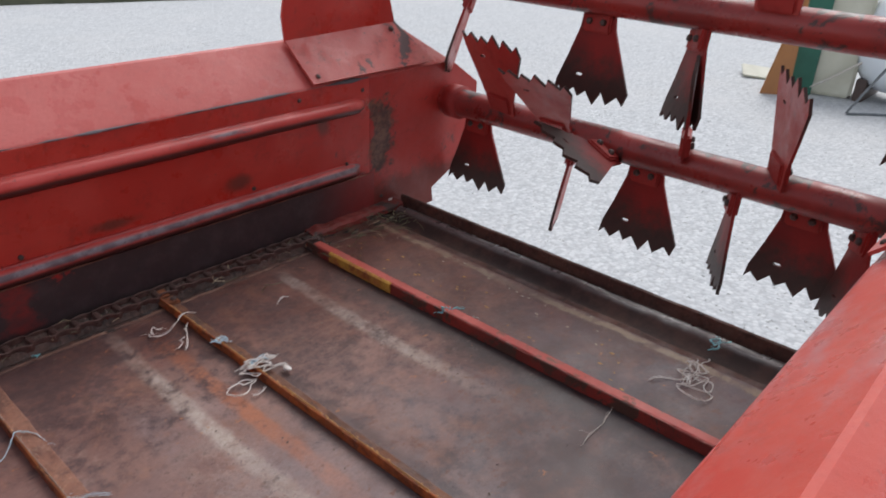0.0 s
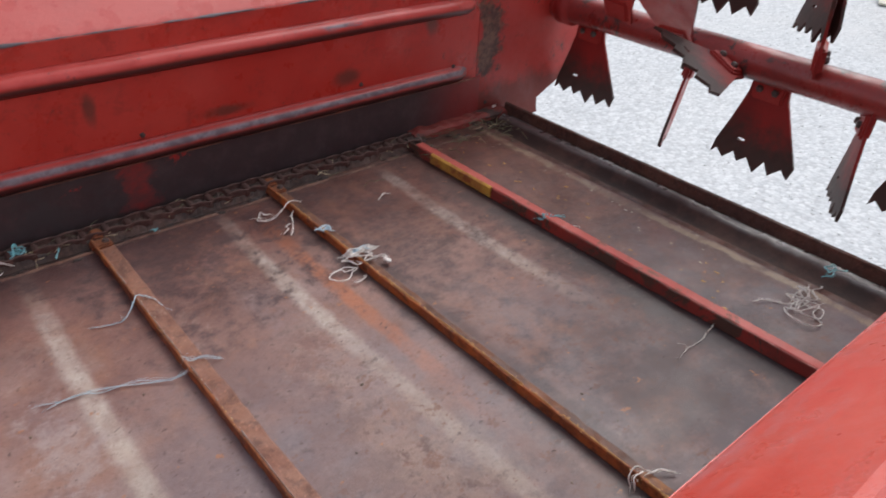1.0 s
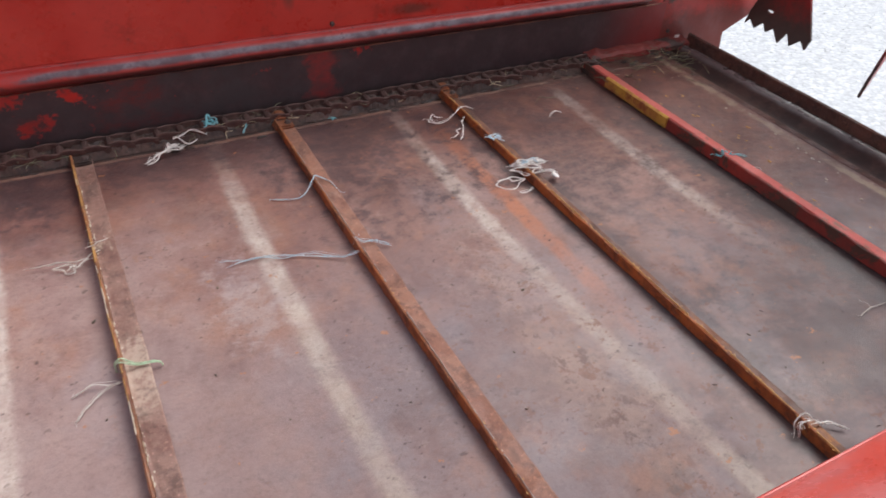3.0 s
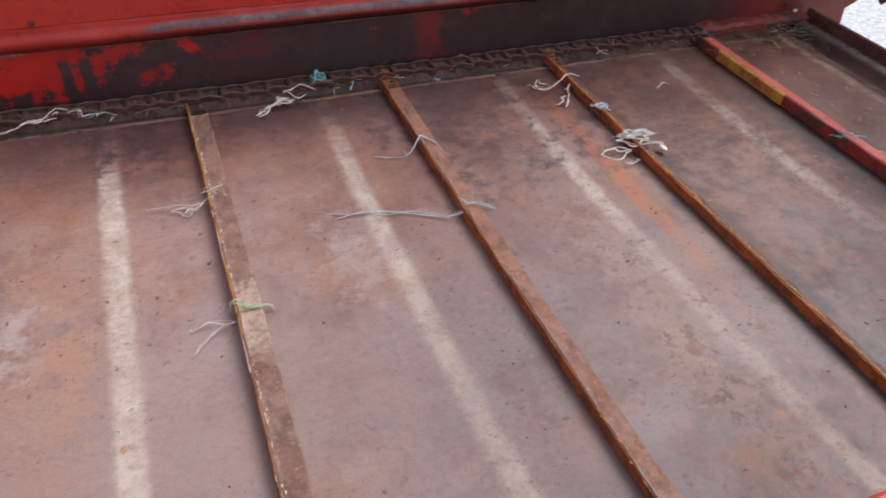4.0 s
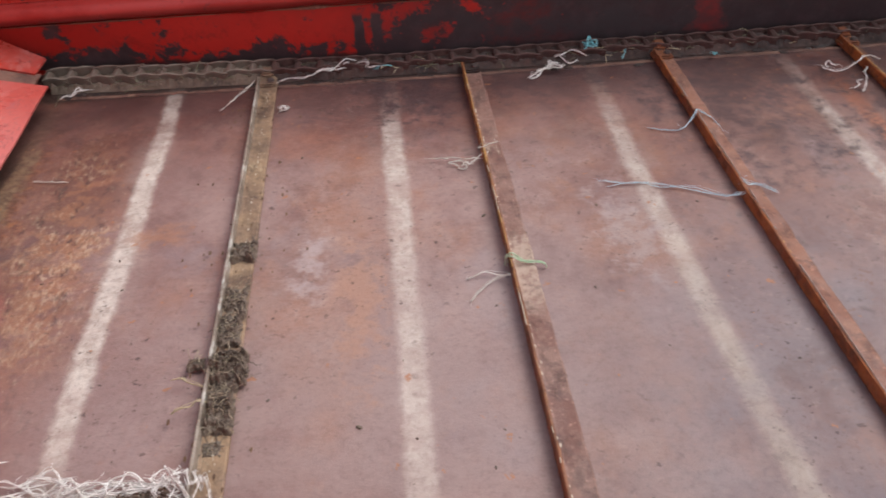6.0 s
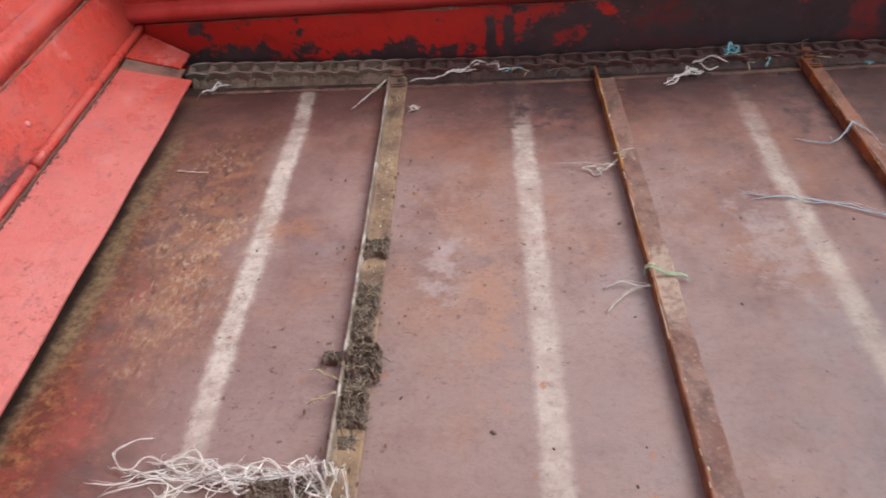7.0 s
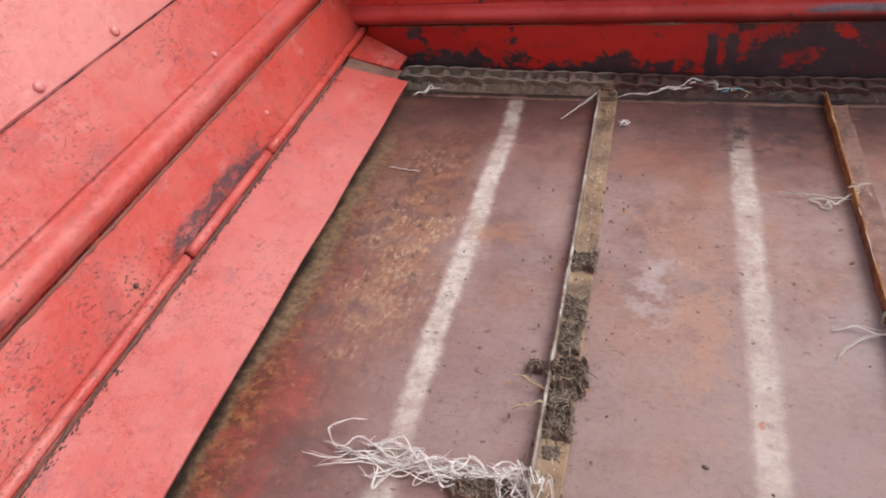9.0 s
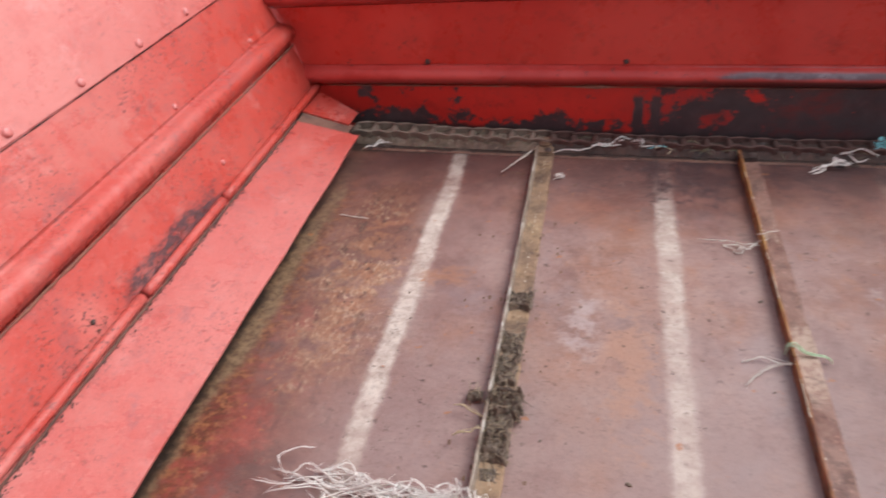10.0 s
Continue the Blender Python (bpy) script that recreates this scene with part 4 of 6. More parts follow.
wall_far = side_wall("wall_north", 0.115, 1, -0.27, 2.6, "red painted side wall with two pressed ribs, lower strip scraped dark", True)
side_wall("wall_south", -1.180, -1, -0.27, 2.6, "red painted side wall with sloping top flange", False)
for a, c in ((0.16, 0.176), (0.58, 0.176), (1.36, 0.178), (1.9, 0.178), (2.26, 0.365), (2.05, 0.372), (2.2, 0.17), (2.33, 0.04)):
    fasten(BOLT, wall_far, (a, 0.1145 + ease(a), c - 0.46 * ease(a)), (0, -1, 0), 0.85)


bm = bmesh.new()
prism(bm, [(0.074, 0.001), (0.076, 0.013), (0.083, 0.019), (0.094, 0.021), (0.102, 0.020), (0.1105, 0.022), (0.1105, 0.001)], "x", steps(2.045, 2.385, 60),
      lambda x, y, z: (x, y + (0.006 * noise.noise((x * 30, 1, 1)) if y < 0.105 else 0), z + (0.007 * noise.noise((x * 32, y * 30, 2)) if z > 0.01 else 0)))
part("side_bar", bm, M_SIDEBAR, wall_far, "lumpy dark red bar at the foot of the wall")


# ---- front wall ----
front = tagged(new("wall_west"), "faded red sloping front wall with rolled rib and overlapped upper sheet", "front panel", kind="structure")


def front_x(z):
    return -0.12 - (z - 0.09) * 0.411


Y0, Y1 = -1.176, 0.176
bm = bmesh.new()
prism(bm, sheet([(front_x(-0.05), -0.05), (front_x(0.356), 0.356)], -0.006), "y", steps(Y0, Y1, 24), lambda x, y, z: (x + 0.002 * noise.noise((y * 3, z * 4, 9)), y, z))
part("lower_sheet", bm, M_FRONT, front)
bm = bmesh.new()
prism(bm, sheet([(front_x(0.346) + 0.0055, 0.346), (front_x(0.80) + 0.0055, 0.80)], -0.004), "y", steps(Y0, Y1, 24), lambda x, y, z: (x + 0.002 * noise.noise((y * 3, z * 4, 2)), y, z))
part("upper_sheet", bm, M_UPPER, front, "overlapped upper sheet, pink-red from fading and painted-in sky sheen")
bm = bmesh.new()
tn = Vector((-0.411, 1)).normalized()
out = Vector((tn.y, -tn.x))
mid = Vector((front_x(0.215), 0.215))
ring = [mid + tn * 0.030, mid + tn * 0.024 + out * 0.003]
ring += [mid + out * 0.024 * math.cos(radians(d)) + tn * 0.021 * math.sin(radians(d)) for d in range(70, -71, -20)]
ring += [mid - tn * 0.023 + out * 0.003, mid - tn * 0.028]
prism(bm, [tuple(p) for p in ring], "y", steps(Y0, Y1, 24), lambda x, y, z: (x + 0.001 * noise.noise((y * 5, 4, 4)), y, z))
part("rib", bm, M_FRONT, front, "rolled rib with dark lower edge", True)
bm = bmesh.new()
prism(bm, sheet([(0.030, 0.051), (-0.112, 0.084)], -0.004), "y", steps(Y0, 0.004, 30), lambda x, y, z: (x + (0.002 * noise.noise((y * 8, 1, 3)) if x > 0 else 0), y, z + 0.001 * noise.noise((x * 12, y * 5, 0))))
part("foot_plate", bm, M_FOOT, front, "sloping red plate over the front of the bed")
bm = bmesh.new()
tab = [(-0.004, 0.044, 0.0580), (-0.002, 0.106, 0.0575), (-0.060, 0.136, 0.0710), (-0.106, 0.160, 0.0820), (-0.110, 0.052, 0.0835), (-0.060, 0.047, 0.0720)]
va = [bm.verts.new(p) for p in tab]
vb = [bm.verts.new((x, y, z - 0.004)) for x, y, z in tab]
bm.faces.new(va)
bm.faces.new(vb[::-1])
for k in range(len(tab)):
    bm.faces.new((va[k], vb[k], vb[(k + 1) % len(tab)], va[(k + 1) % len(tab)]))
part("corner_tab", bm, M_FRONT, front, "small red corner plate with a rusty edge")
bm = bmesh.new()
prism(bm, sheet([(0.004, 0.0525), (-0.108, 0.0790)], -0.003), "y", steps(0.0035, 0.051, 8), lambda x, y, z: (x, y, z + 0.003 * noise.noise((x * 60, y * 90, 1))))
part("gap_strip", bm, M_GUIDE, front, "dirt-packed rusty strip between the plates")
for a, b in ((0.168, -0.331), (-0.341, -0.605), (-0.615, -1.17)):
    bm = bmesh.new()
    tube(bm, [(-0.113 + 0.0015 * noise.noise((y * 7, 1, 1)), y, 0.0935) for y in steps(a, b, 14)], 0.0085, 8)
    part("welded_rod", bm, M_FRONT, front, "", True)


def ragged_strip(parent, name, a, b, width, up, material, label, seed):
    """A ragged narrow strip laid along an edge."""
    bm = bmesh.new()
    a, b, up = Vector(a), Vector(b), Vector(up).normalized()
    out = (b - a).cross(up).normalized()
    rows = []
    for i in range(121):
        t = i / 120
        p = a + (b - a) * t
        w = width * max(0.12, 0.55 + 1.6 * noise.noise((t * 19, seed, 0)) + 0.8 * noise.noise((t * 60, seed, 3)))
        if parent is wall_far:
            p = p + Vector((0, ease(p.x), -0.46 * ease(p.x)))
        rows.append([bm.verts.new(p + out * (w * k) + up * h) for k, h in ((-0.5, 0.0002), (-0.2, 0.0012), (0.2, 0.0012), (0.5, 0.0002))])
    for p, q in zip(rows, rows[1:]):
        for k in range(3):
            bm.faces.new((p[k], p[k + 1], q[k + 1], q[k]))
    return part(name, bm, material, parent, label)


N_FRONT = (1, 0, 0.411)
# black line below the overlap: its gap shade and dirt drawn together
ragged_strip(front, "seam_line", (front_x(0.3415) + 0.0012, Y0, 0.3415), (front_x(0.3415) + 0.0012, Y1, 0.3415), 0.0022, N_FRONT, M_SEAM, "dark line for the overlap's shade and the dirt in the seam", 1)
# soft shade and a little dirt under the rib, modelled as a brown line
bm = bmesh.new()
tube(bm, [(front_x(0.187) + 0.0010 + 0.0012 * noise.noise((y * 23, 2, 2)), y, 0.187 + 0.0015 * noise.noise((y * 31, 5, 2))) for y in steps(Y0, Y1, 90)], 0.0030, 6, lambda t: 0.7 + 0.7 * noise.noise((t * 60, 1, 1)))
part("rib_shade_line", bm, M_RIBLINE, front, "olive-brown line for the shade and dirt under the rib", True)
ragged_strip(wall_far, "worn_fold", (-0.26, 0.1125, 0.396), (2.28, 0.1125, 0.396), 0.0065, (0, -1, 0.55), M_WORN, "fold rubbed to dark grey steel", 5)
# the strip's lit top edge, drawn on as an orange-brown line
ragged_strip(wall_far, "strip_edge", (-0.2, 0.1105, 0.1225), (2.28, 0.1105, 0.1225), 0.004, (0, -1, 0.4), M_RUST_TOP, "orange-brown line along the strip's lit top edge", 6)


def crumbs(parent, name, a, b, spread, size, count, material, label, seed):
    """Fine dirt lodged along a line."""
    bm = bmesh.new()
    q = random.Random(seed)
    a, b, spread = Vector(a), Vector(b), Vector(spread)
    for _ in range(count):
        t = q.random()
        if noise.noise((t * 7, seed, 0)) + q.uniform(-0.5, 0.5) < -0.15:
            continue
        o = a + (b - a) * t + spread * abs(q.gauss(0, 0.5))
        s = size * q.uniform(0.35, 1.0)
        for v in bmesh.ops.create_icosphere(bm, subdivisions=1, radius=s)["verts"]:
            v.co = Vector((v.co.x * 0.6, v.co.y * q.uniform(1.0, 2.2), v.co.z * 0.5)) + o
    return tagged(part(name, bm, material, parent, label), kind="stuff")


bm = bmesh.new()
tube(bm, [(-0.1045 + 0.0012 * noise.noise((y * 27, 2, 8)), y, 0.0845 + 0.001 * noise.noise((y * 33, 5, 8))) for y in steps(Y0, 0.0, 90)], 0.0032, 6, lambda t: 0.75 + 0.7 * noise.noise((t * 50, 1, 9)))
part("rod_grime", bm, M_LIP, front, "dark brown dirt packed along the rod", True)
crumbs(front, "rod_dirt", (-0.1045, Y0, 0.0825), (-0.1045, 0.0, 0.0825), (0.007, 0, -0.0016), 0.0024, 520, M_DARK, "dark dirt along the welded rod", 2)
crumbs(front, "rod_dirt", (front_x(0.102) + 0.001, Y0, 0.103), (front_x(0.102) + 0.001, Y1, 0.103), (-0.003, 0, 0.007), 0.0019, 300, M_LIP, "brown dirt above the welded rod", 4)
for yy in (-0.444, -0.608, -0.28, -0.772, -0.116):
    fasten(RIVET, front, (front_x(0.358) + 0.0065, yy, 0.358), (1, 0, 0.41), 1.0)
for yy, zz in ((-0.292, 0.250), (0.03, 0.250), (-0.270, 0.131)):
    fasten(RIVET, front, (front_x(zz) + 0.001, yy, zz), (1, 0, 0.41), 0.7)
fasten(BOLT, front, (front_x(0.118) + 0.001, -0.70, 0.118), (1, 0, 0.41), 0.55)
bm = bmesh.new()
block(bm, (-0.116, -1.17, -0.011), (-0.110, 0.11, 0.078))
part("closing_sheet", bm, M_DARK, front, "dark closing sheet beneath the plate")


# ---- conveyor ----
conveyor = thing("conveyor", 1.15, -0.5, 0.0, "rusty drag conveyor of chain links and angle-iron slats on the bed", "conveyor")
bm = bmesh.new()
for s in (-1, 1):
    # a side bar cranked outward at its open end, the top edge a little waved
    rows = []
    for x, w, top in ((-0.0230, 0.0142, 0.0195), (-0.0120, 0.0142, 0.0222), (-0.0020, 0.0150, 0.0230), (0.0060, 0.0168, 0.0222), (0.0140, 0.0184, 0.0205), (0.0250, 0.0186, 0.0190)):
        rows.append([bm.verts.new((x, s * (w + a * 0.0042), b)) for a, b in ((0, 0.001), (0, top - 0.001), (0.25, top), (0.75, top), (1, top - 0.001), (1, 0.001))])
    for p, q in zip(rows, rows[1:]):
        for k in range(6):
            bm.faces.new((p[k], p[(k + 1) % 6], q[(k + 1) % 6], q[k]))
    bm.faces.new(rows[0])
    bm.faces.new(rows[-1][::-1])
tube(bm, [(-0.018, -0.0125, 0.011), (-0.018, 0.0125, 0.011)], 0.0090, 8)
tube(bm, [(0.0195, -0.0245, 0.011), (0.0195, -0.0190, 0.011)], 0.0050, 6)
LINK = to_mesh("link", bm, M_CHAIN)
for i in range(46):
    ob = new("link", LINK)
    ob.parent = conveyor
    x = 0.0 + i * 0.0445
    ob.matrix_basis = pose(x - 1.15 + 0.012, 0.571 + 0.45 * ease(x) + 0.003 * noise.noise((x * 4, 0, 5)), 0.003 + 0.15 * ease(x) + 0.002 * noise.noise((x * 7, 3, 5)), rng.uniform(-5, 5), rng.uniform(-2, 2), rng.uniform(-2.5, 2.5))


def slat(x, upright_m, base_m, label, bow=0.0, height=0.020, width=0.037):
    """An angle bar across the bed, its upright flange to the front."""
    ys = steps(-0.565, 0.545, 60)

    def wear(a, b, c):
        k = bow * (1 - (b / 0.56) ** 2)
        j = 0.0012 * noise.noise((x * 7 + b * 16, c * 40, 1)) + 0.0010 * noise.noise((b * 60, x, c * 90))
        return (a + k + j, b, c + (j * 1.2 if c > 0.004 else 0))

    bm = bmesh.new()
    prism(bm, [(0.0, 0.0015), (0.0005, height - 0.001), (0.002, height), (0.0045, height - 0.001), (0.0055, 0.006), (0.0055, 0.0015)], "y", ys, wear)
    first = len(bm.faces)
    prism(bm, [(0.0056, 0.0015), (0.0056, 0.0075), (0.010, 0.0060), (width - 0.002, 0.0065), (width, 0.005), (width, 0.0015)], "y", ys, wear)
    ob = part("slat", bm, upright_m, conveyor, label)
    ob.data.materials.append(base_m)
    for p in ob.data.polygons[first:]:
        p.material_index = 1
    ob.location = (x - 1.15, 0, 0)
    bm = bmesh.new()
    block(bm, (-0.004, 0.520, 0.002), (0.036, 0.572, 0.013), 0.003)
    block(bm, (0.006, 0.548, 0.011), (0.030, 0.580, 0.022), 0.004)
    part("end_clip", bm, M_CAKED if x < 0.5 else M_RUST if 1.0 < x < 1.9 else M_DARK, ob)
    fasten(BOLT, ob, (0.026, 0.535, 0.012), (0, 0, 1), 1.1)
    return ob


def worn_edge(bar, a, b, height, material, label, seed, thick=0.0016, gap=0.35):
    """Broken bright lengths where the crest of a slat is rubbed or flaked."""
    q = random.Random(seed)
    bm = bmesh.new()
    y = a
    while y > b:
        run = q.uniform(0.006, 0.045)
        if q.random() > gap:
            w = thick * q.uniform(0.5, 1.2)
            rows = []
            for t in steps(y, y - run, 4):
                k = w * (0.55 + 0.6 * abs(noise.noise((t * 90, seed, 0))))
                o = 0.0018 + 0.0008 * noise.noise((t * 50, seed, 4))
                rows.append([bm.verts.new((o + u * k, t, height + v)) for u, v in ((-1.0, -0.0014), (-0.5, 0.0006), (0.6, 0.0007), (1.2, -0.0012))])
            for p, r in zip(rows, rows[1:]):
                for k in range(3):
                    bm.faces.new((p[k], p[k + 1], r[k + 1], r[k]))
            bm.faces.new(rows[0])
            bm.faces.new(rows[-1][::-1])
        y -= run
    tagged(part("worn_edge", bm, material, bar, label), kind="stuff")


slat(0.406, M_EDGE, M_CAKED, "angle-iron slat caked with dried dung", 0.001)
bar = slat(0.808, M_OCHRE, M_DUSTY, "rusty angle-iron slat with ochre worn edge", 0.001)
worn_edge(bar, 0.50, -0.10, 0.0205, M_BRASS, "golden worn crest", 31, 0.0014, 0.42)
worn_edge(bar, 0.20, -0.55, 0.0203, M_FLECK, "pale dried crust on the crest", 32, 0.0015, 0.50)
bar = slat(1.200, M_RUST, M_RUST_TOP, "orange-rusted angle-iron slat", -0.003)
worn_edge(bar, 0.40, -0.56, 0.0205, M_RUBBED, "grey rubbed crest", 33, 0.0014, 0.22)
bar = slat(1.591, M_RUST_DARK, M_RUST_DARK_TOP, "dark orange-rusted angle-iron slat with knotted twine", -0.003, 0.020, 0.031)
worn_edge(bar, 0.50, -0.56, 0.0205, M_GOLD, "golden flaking crest", 34, 0.0015, 0.30)
red_slat = slat(1.998, M_REDBAR_SHADED, M_REDBAR_LIT, "red-painted slat with yellow worn stretch", -0.002, 0.027)
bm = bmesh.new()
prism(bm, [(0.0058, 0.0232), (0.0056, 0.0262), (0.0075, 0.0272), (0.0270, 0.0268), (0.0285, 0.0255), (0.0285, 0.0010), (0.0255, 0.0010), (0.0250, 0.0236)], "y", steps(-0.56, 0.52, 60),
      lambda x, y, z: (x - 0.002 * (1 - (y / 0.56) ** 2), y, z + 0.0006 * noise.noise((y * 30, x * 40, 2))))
part("top_flange", bm, M_REDBAR_LIT, red_slat, "top face in the slat's red, painted lighter as if lit")
worn_edge(red_slat, 0.15, -0.56, 0.0275, M_PINKED, "chalky pink worn crest", 35, 0.0018, 0.25)
bm = bmesh.new()
prism(bm, [(-0.0035, 0.004), (-0.0032, 0.0265), (0.002, 0.0300), (0.0050, 0.0285), (0.0056, 0.010), (0.0, 0.004)], "y", steps(0.23, 0.45, 16),
      lambda x, y, z: (x - 0.002 * (1 - (y / 0.56) ** 2) + 0.001 * noise.noise((y * 40, z * 50, 0)), y, z))
part("worn_stretch", bm, M_YELLOW, red_slat, "yellow worn stretch of paint")


def crust(x, ys, dx, z, material, label, count, seed, size=0.0018):
    """Flecks of dried dung stuck along a slat."""
    q = random.Random(seed)
    bm = bmesh.new()
    for _ in range(count):
        b = q.uniform(*ys)
        if noise.noise((b * 8, seed, 1)) + q.uniform(-0.45, 0.45) < 0.0:
            continue
        s = size * q.uniform(0.4, 1.0)
        o = Vector((x + dx + q.gauss(0, 0.0018 if size < 0.002 else 0.006 if size < 0.0022 else 0.035), b, z))
        for v in bmesh.ops.create_icosphere(bm, subdivisions=1, radius=s)["verts"]:
            v.co = Vector((v.co.x * q.uniform(0.7, 1.3), v.co.y * q.uniform(1.0, 3.5), v.co.z * 0.35)) + o
    tagged(part("dung_flecks", bm, material), label, "dung flecks", kind="stuff")


crust(0.804, (-1.03, -0.05), 0.010, 0.0080, M_FLECK, "pale dried dung flecks along the ochre slat", 460, 3, 0.0013)
crust(1.197, (-1.03, -0.02), 0.009, 0.0080, M_FLECK, "pale dried dung flecks along a rusty slat", 130, 4, 0.0010)
crust(1.590, (-1.05, 0.02), 0.003, 0.0195, M_GOLD, "golden rust scale along a slat's edge", 700, 7, 0.0013)
crust(1.197, (-1.05, 0.02), 0.004, 0.0190, M_GOLD, "golden rust scale along a slat's edge", 260, 8, 0.0011)
crust(2.06, (-0.85, 0.0), 0.05, 0.0006, M_GOLD, "ochre leaf flecks on the rear of the bed", 60, 10, 0.0030)
crust(2.215, (-0.95, -0.02), 0.0, 0.0006, M_FLECK, "pale dried flecks along the rear of the bed", 34, 12, 0.0022)
crust(0.403, (-0.90, 0.02), 0.020, 0.0075, M_OLIVE, "brown dung flecks on the caked slat", 190, 5, 0.0022)
crust(0.403, (-1.00, 0.0), 0.026, 0.0075, M_FLECK, "pale chaff flecks on the caked slat", 170, 6, 0.0012)


# ---- twine, dung and litter ----
def strand(bm, pts, r, lift=0.0):
    line = spline(pts, 7)
    tube(bm, [p + Vector((0.0015 * noise.noise(p * 90), 0.0015 * noise.noise(p * 90 + Vector((5, 0, 0))), abs(0.002 * noise.noise(p * 60)) + lift)) for p in line], r, 5, lambda t: 1.0 if 0.03 < t < 0.97 else 0.5)


FRAY = random.Random(77)


def twine(x, y, z, lines, material, label, r=0.0013, name="baler_twine"):
    """A piece of twine, the lines given from its base: one mesh, or a strand for each line, each with loose fibres."""
    r = r * 0.60
    if len(lines) > 1:
        root = thing(name, x, y, z, label, "twine", "twine scraps")
    for line in lines:
        bm = bmesh.new()
        strand(bm, [(a, b, c + r) for a, b, c in line], r)
        for _ in range(2):
            k = FRAY.uniform(0.0008, 0.0028)
            strand(bm, [(a + FRAY.gauss(0, k), b + FRAY.gauss(0, k), c + r + abs(FRAY.gauss(0, k * 0.6))) for a, b, c in line], r * 0.38)
        for _ in range(3):
            a, b, c = FRAY.choice(line)
            d = (FRAY.gauss(0, 0.006), FRAY.gauss(0, 0.006))
            strand(bm, [(a, b, c + r), (a + d[0] * 0.6, b + d[1] * 0.4, c + r + abs(FRAY.gauss(0, 0.002))), (a + d[0], b + d[1], c + r)], r * 0.30)
        ob = part(name if len(lines) == 1 else "strand", bm, material, root if len(lines) > 1 else None, "", True)
    if len(lines) == 1:
        root = tagged(ob, label, "twine", "twine scraps")
        root.location = (x, y, z)
    return root


def wander(r, a, b, n, spread, high, z0=0.0):
    """A loose line from a to b."""
    out = []
    for i in range(n + 1):
        t = i / n
        w = math.sin(math.pi * t) ** 0.6
        out.append((a[0] + (b[0] - a[0]) * t + r.gauss(0, spread) * w, a[1] + (b[1] - a[1]) * t + r.gauss(0, spread) * w, z0 + abs(r.gauss(0, high)) * w))
    return out


def coil(r, cx, cy, rad, turns, z=0.0):
    out = []
    for k in range(int(turns * 7)):
        a = k * 2 * math.pi / 7
        q = rad * r.uniform(0.5, 1.35)
        out.append((cx + q * math.cos(a) + r.gauss(0, rad * 0.2), cy + q * 0.75 * math.sin(a) + r.gauss(0, rad * 0.2), z + abs(r.gauss(0, 0.004))))
    return out


r = random.Random(11)
# the big frayed bundle by the caked slat
lines = []
for _ in range(15):
    e = (r.uniform(-0.15, -0.05), r.uniform(-0.022, 0.028))
    lines.append(wander(r, (r.uniform(0.09, 0.135), r.uniform(-0.015, 0.01)), e, 8, 0.0105, 0.007, 0.003))
for _ in range(8):
    lines.append(wander(r, (r.uniform(0.11, 0.135), r.uniform(-0.005, 0.02)), (r.uniform(0.09, 0.17), r.uniform(-0.05, -0.02)), 5, 0.008, 0.02, 0.012))
for _ in range(2):
    lines.append(coil(r, r.uniform(0.04, 0.11), r.uniform(-0.01, 0.015), r.uniform(0.012, 0.028), 1.4, 0.01))
lines.append([(-0.10, 0.01, 0.004), (-0.12, 0.03, 0.012), (-0.095, 0.045, 0.016), (-0.08, 0.05, 0.012)])
twine(0.28, -0.835, 0.001, lines, M_TWINE, "frayed white twine bundle beside the caked slat", 0.0011)
# along the chain beside the caked slat
twine(0.55, 0.045, 0.018, [wander(r, (-0.10, -0.03), (0.03, 0.01), 6, 0.004, 0.003), wander(r, (-0.03, 0.0), (0.05, 0.035), 5, 0.006, 0.006),
                          wander(r, (-0.02, 0.012), (0.06, 0.012), 5, 0.007, 0.006), wander(r, (0.05, 0.02), (0.10, 0.0), 5, 0.006, 0.004)], M_TWINE, "white twine scrap caught on the chain", 0.0017)
twine(0.64, 0.04, 0.018, [wander(r, (0, 0), (0.03, 0.01), 4, 0.006, 0.005)], M_TEAL, "teal twine scrap on the chain", 0.0015)
twine(0.375, -0.01, 0.006, [[(-0.03, -0.045, 0), (-0.012, -0.02, 0.004), (0.012, 0.0, 0.012), (0.03, 0.03, 0.016)]], M_TWINE_DIRTY, "grey twine end over the caked slat", 0.0013)
twine(0.05, 0.05, 0.012, [wander(r, (-0.02, 0.03), (0.0, 0.03), 4, 0.006, 0.004), wander(r, (-0.015, -0.03), (0.03, 0.0), 5, 0.006, 0.004), wander(r, (0.0, -0.02), (0.02, -0.005), 4, 0.006, 0.004)], M_TWINE, "short white twine scraps in the corner", 0.0015)
# second slat
twine(0.77, -0.27, 0.001, [wander(r, (-0.055, 0.01), (0.04, 0.0), 6, 0.004, 0.003, 0.004), wander(r, (0.0, -0.02), (0.05, 0.016), 5, 0.008, 0.003, 0.006), coil(r, 0.0, -0.008, 0.013, 1.3), wander(r, (0.03, 0.006), (0.065, 0.02), 4, 0.002, 0.001, 0.022)], M_TWINE_DIRTY, "greyish twine tangle caught under a slat", 0.0013)
twine(0.830, -0.528, 0.0, [[(-0.026, 0.0, 0.004), (-0.024, 0.001, 0.020), (-0.014, 0.0, 0.022), (0.0, -0.004, 0.010), (0.022, -0.007, 0.009), (0.032, -0.010, 0.002)],
                          [(-0.026, -0.004, 0.004), (-0.022, -0.003, 0.021), (0.004, -0.007, 0.010), (0.026, -0.009, 0.008), (0.032, -0.013, 0.002)]], M_GREEN, "pale green twine tied round a slat", 0.0014)
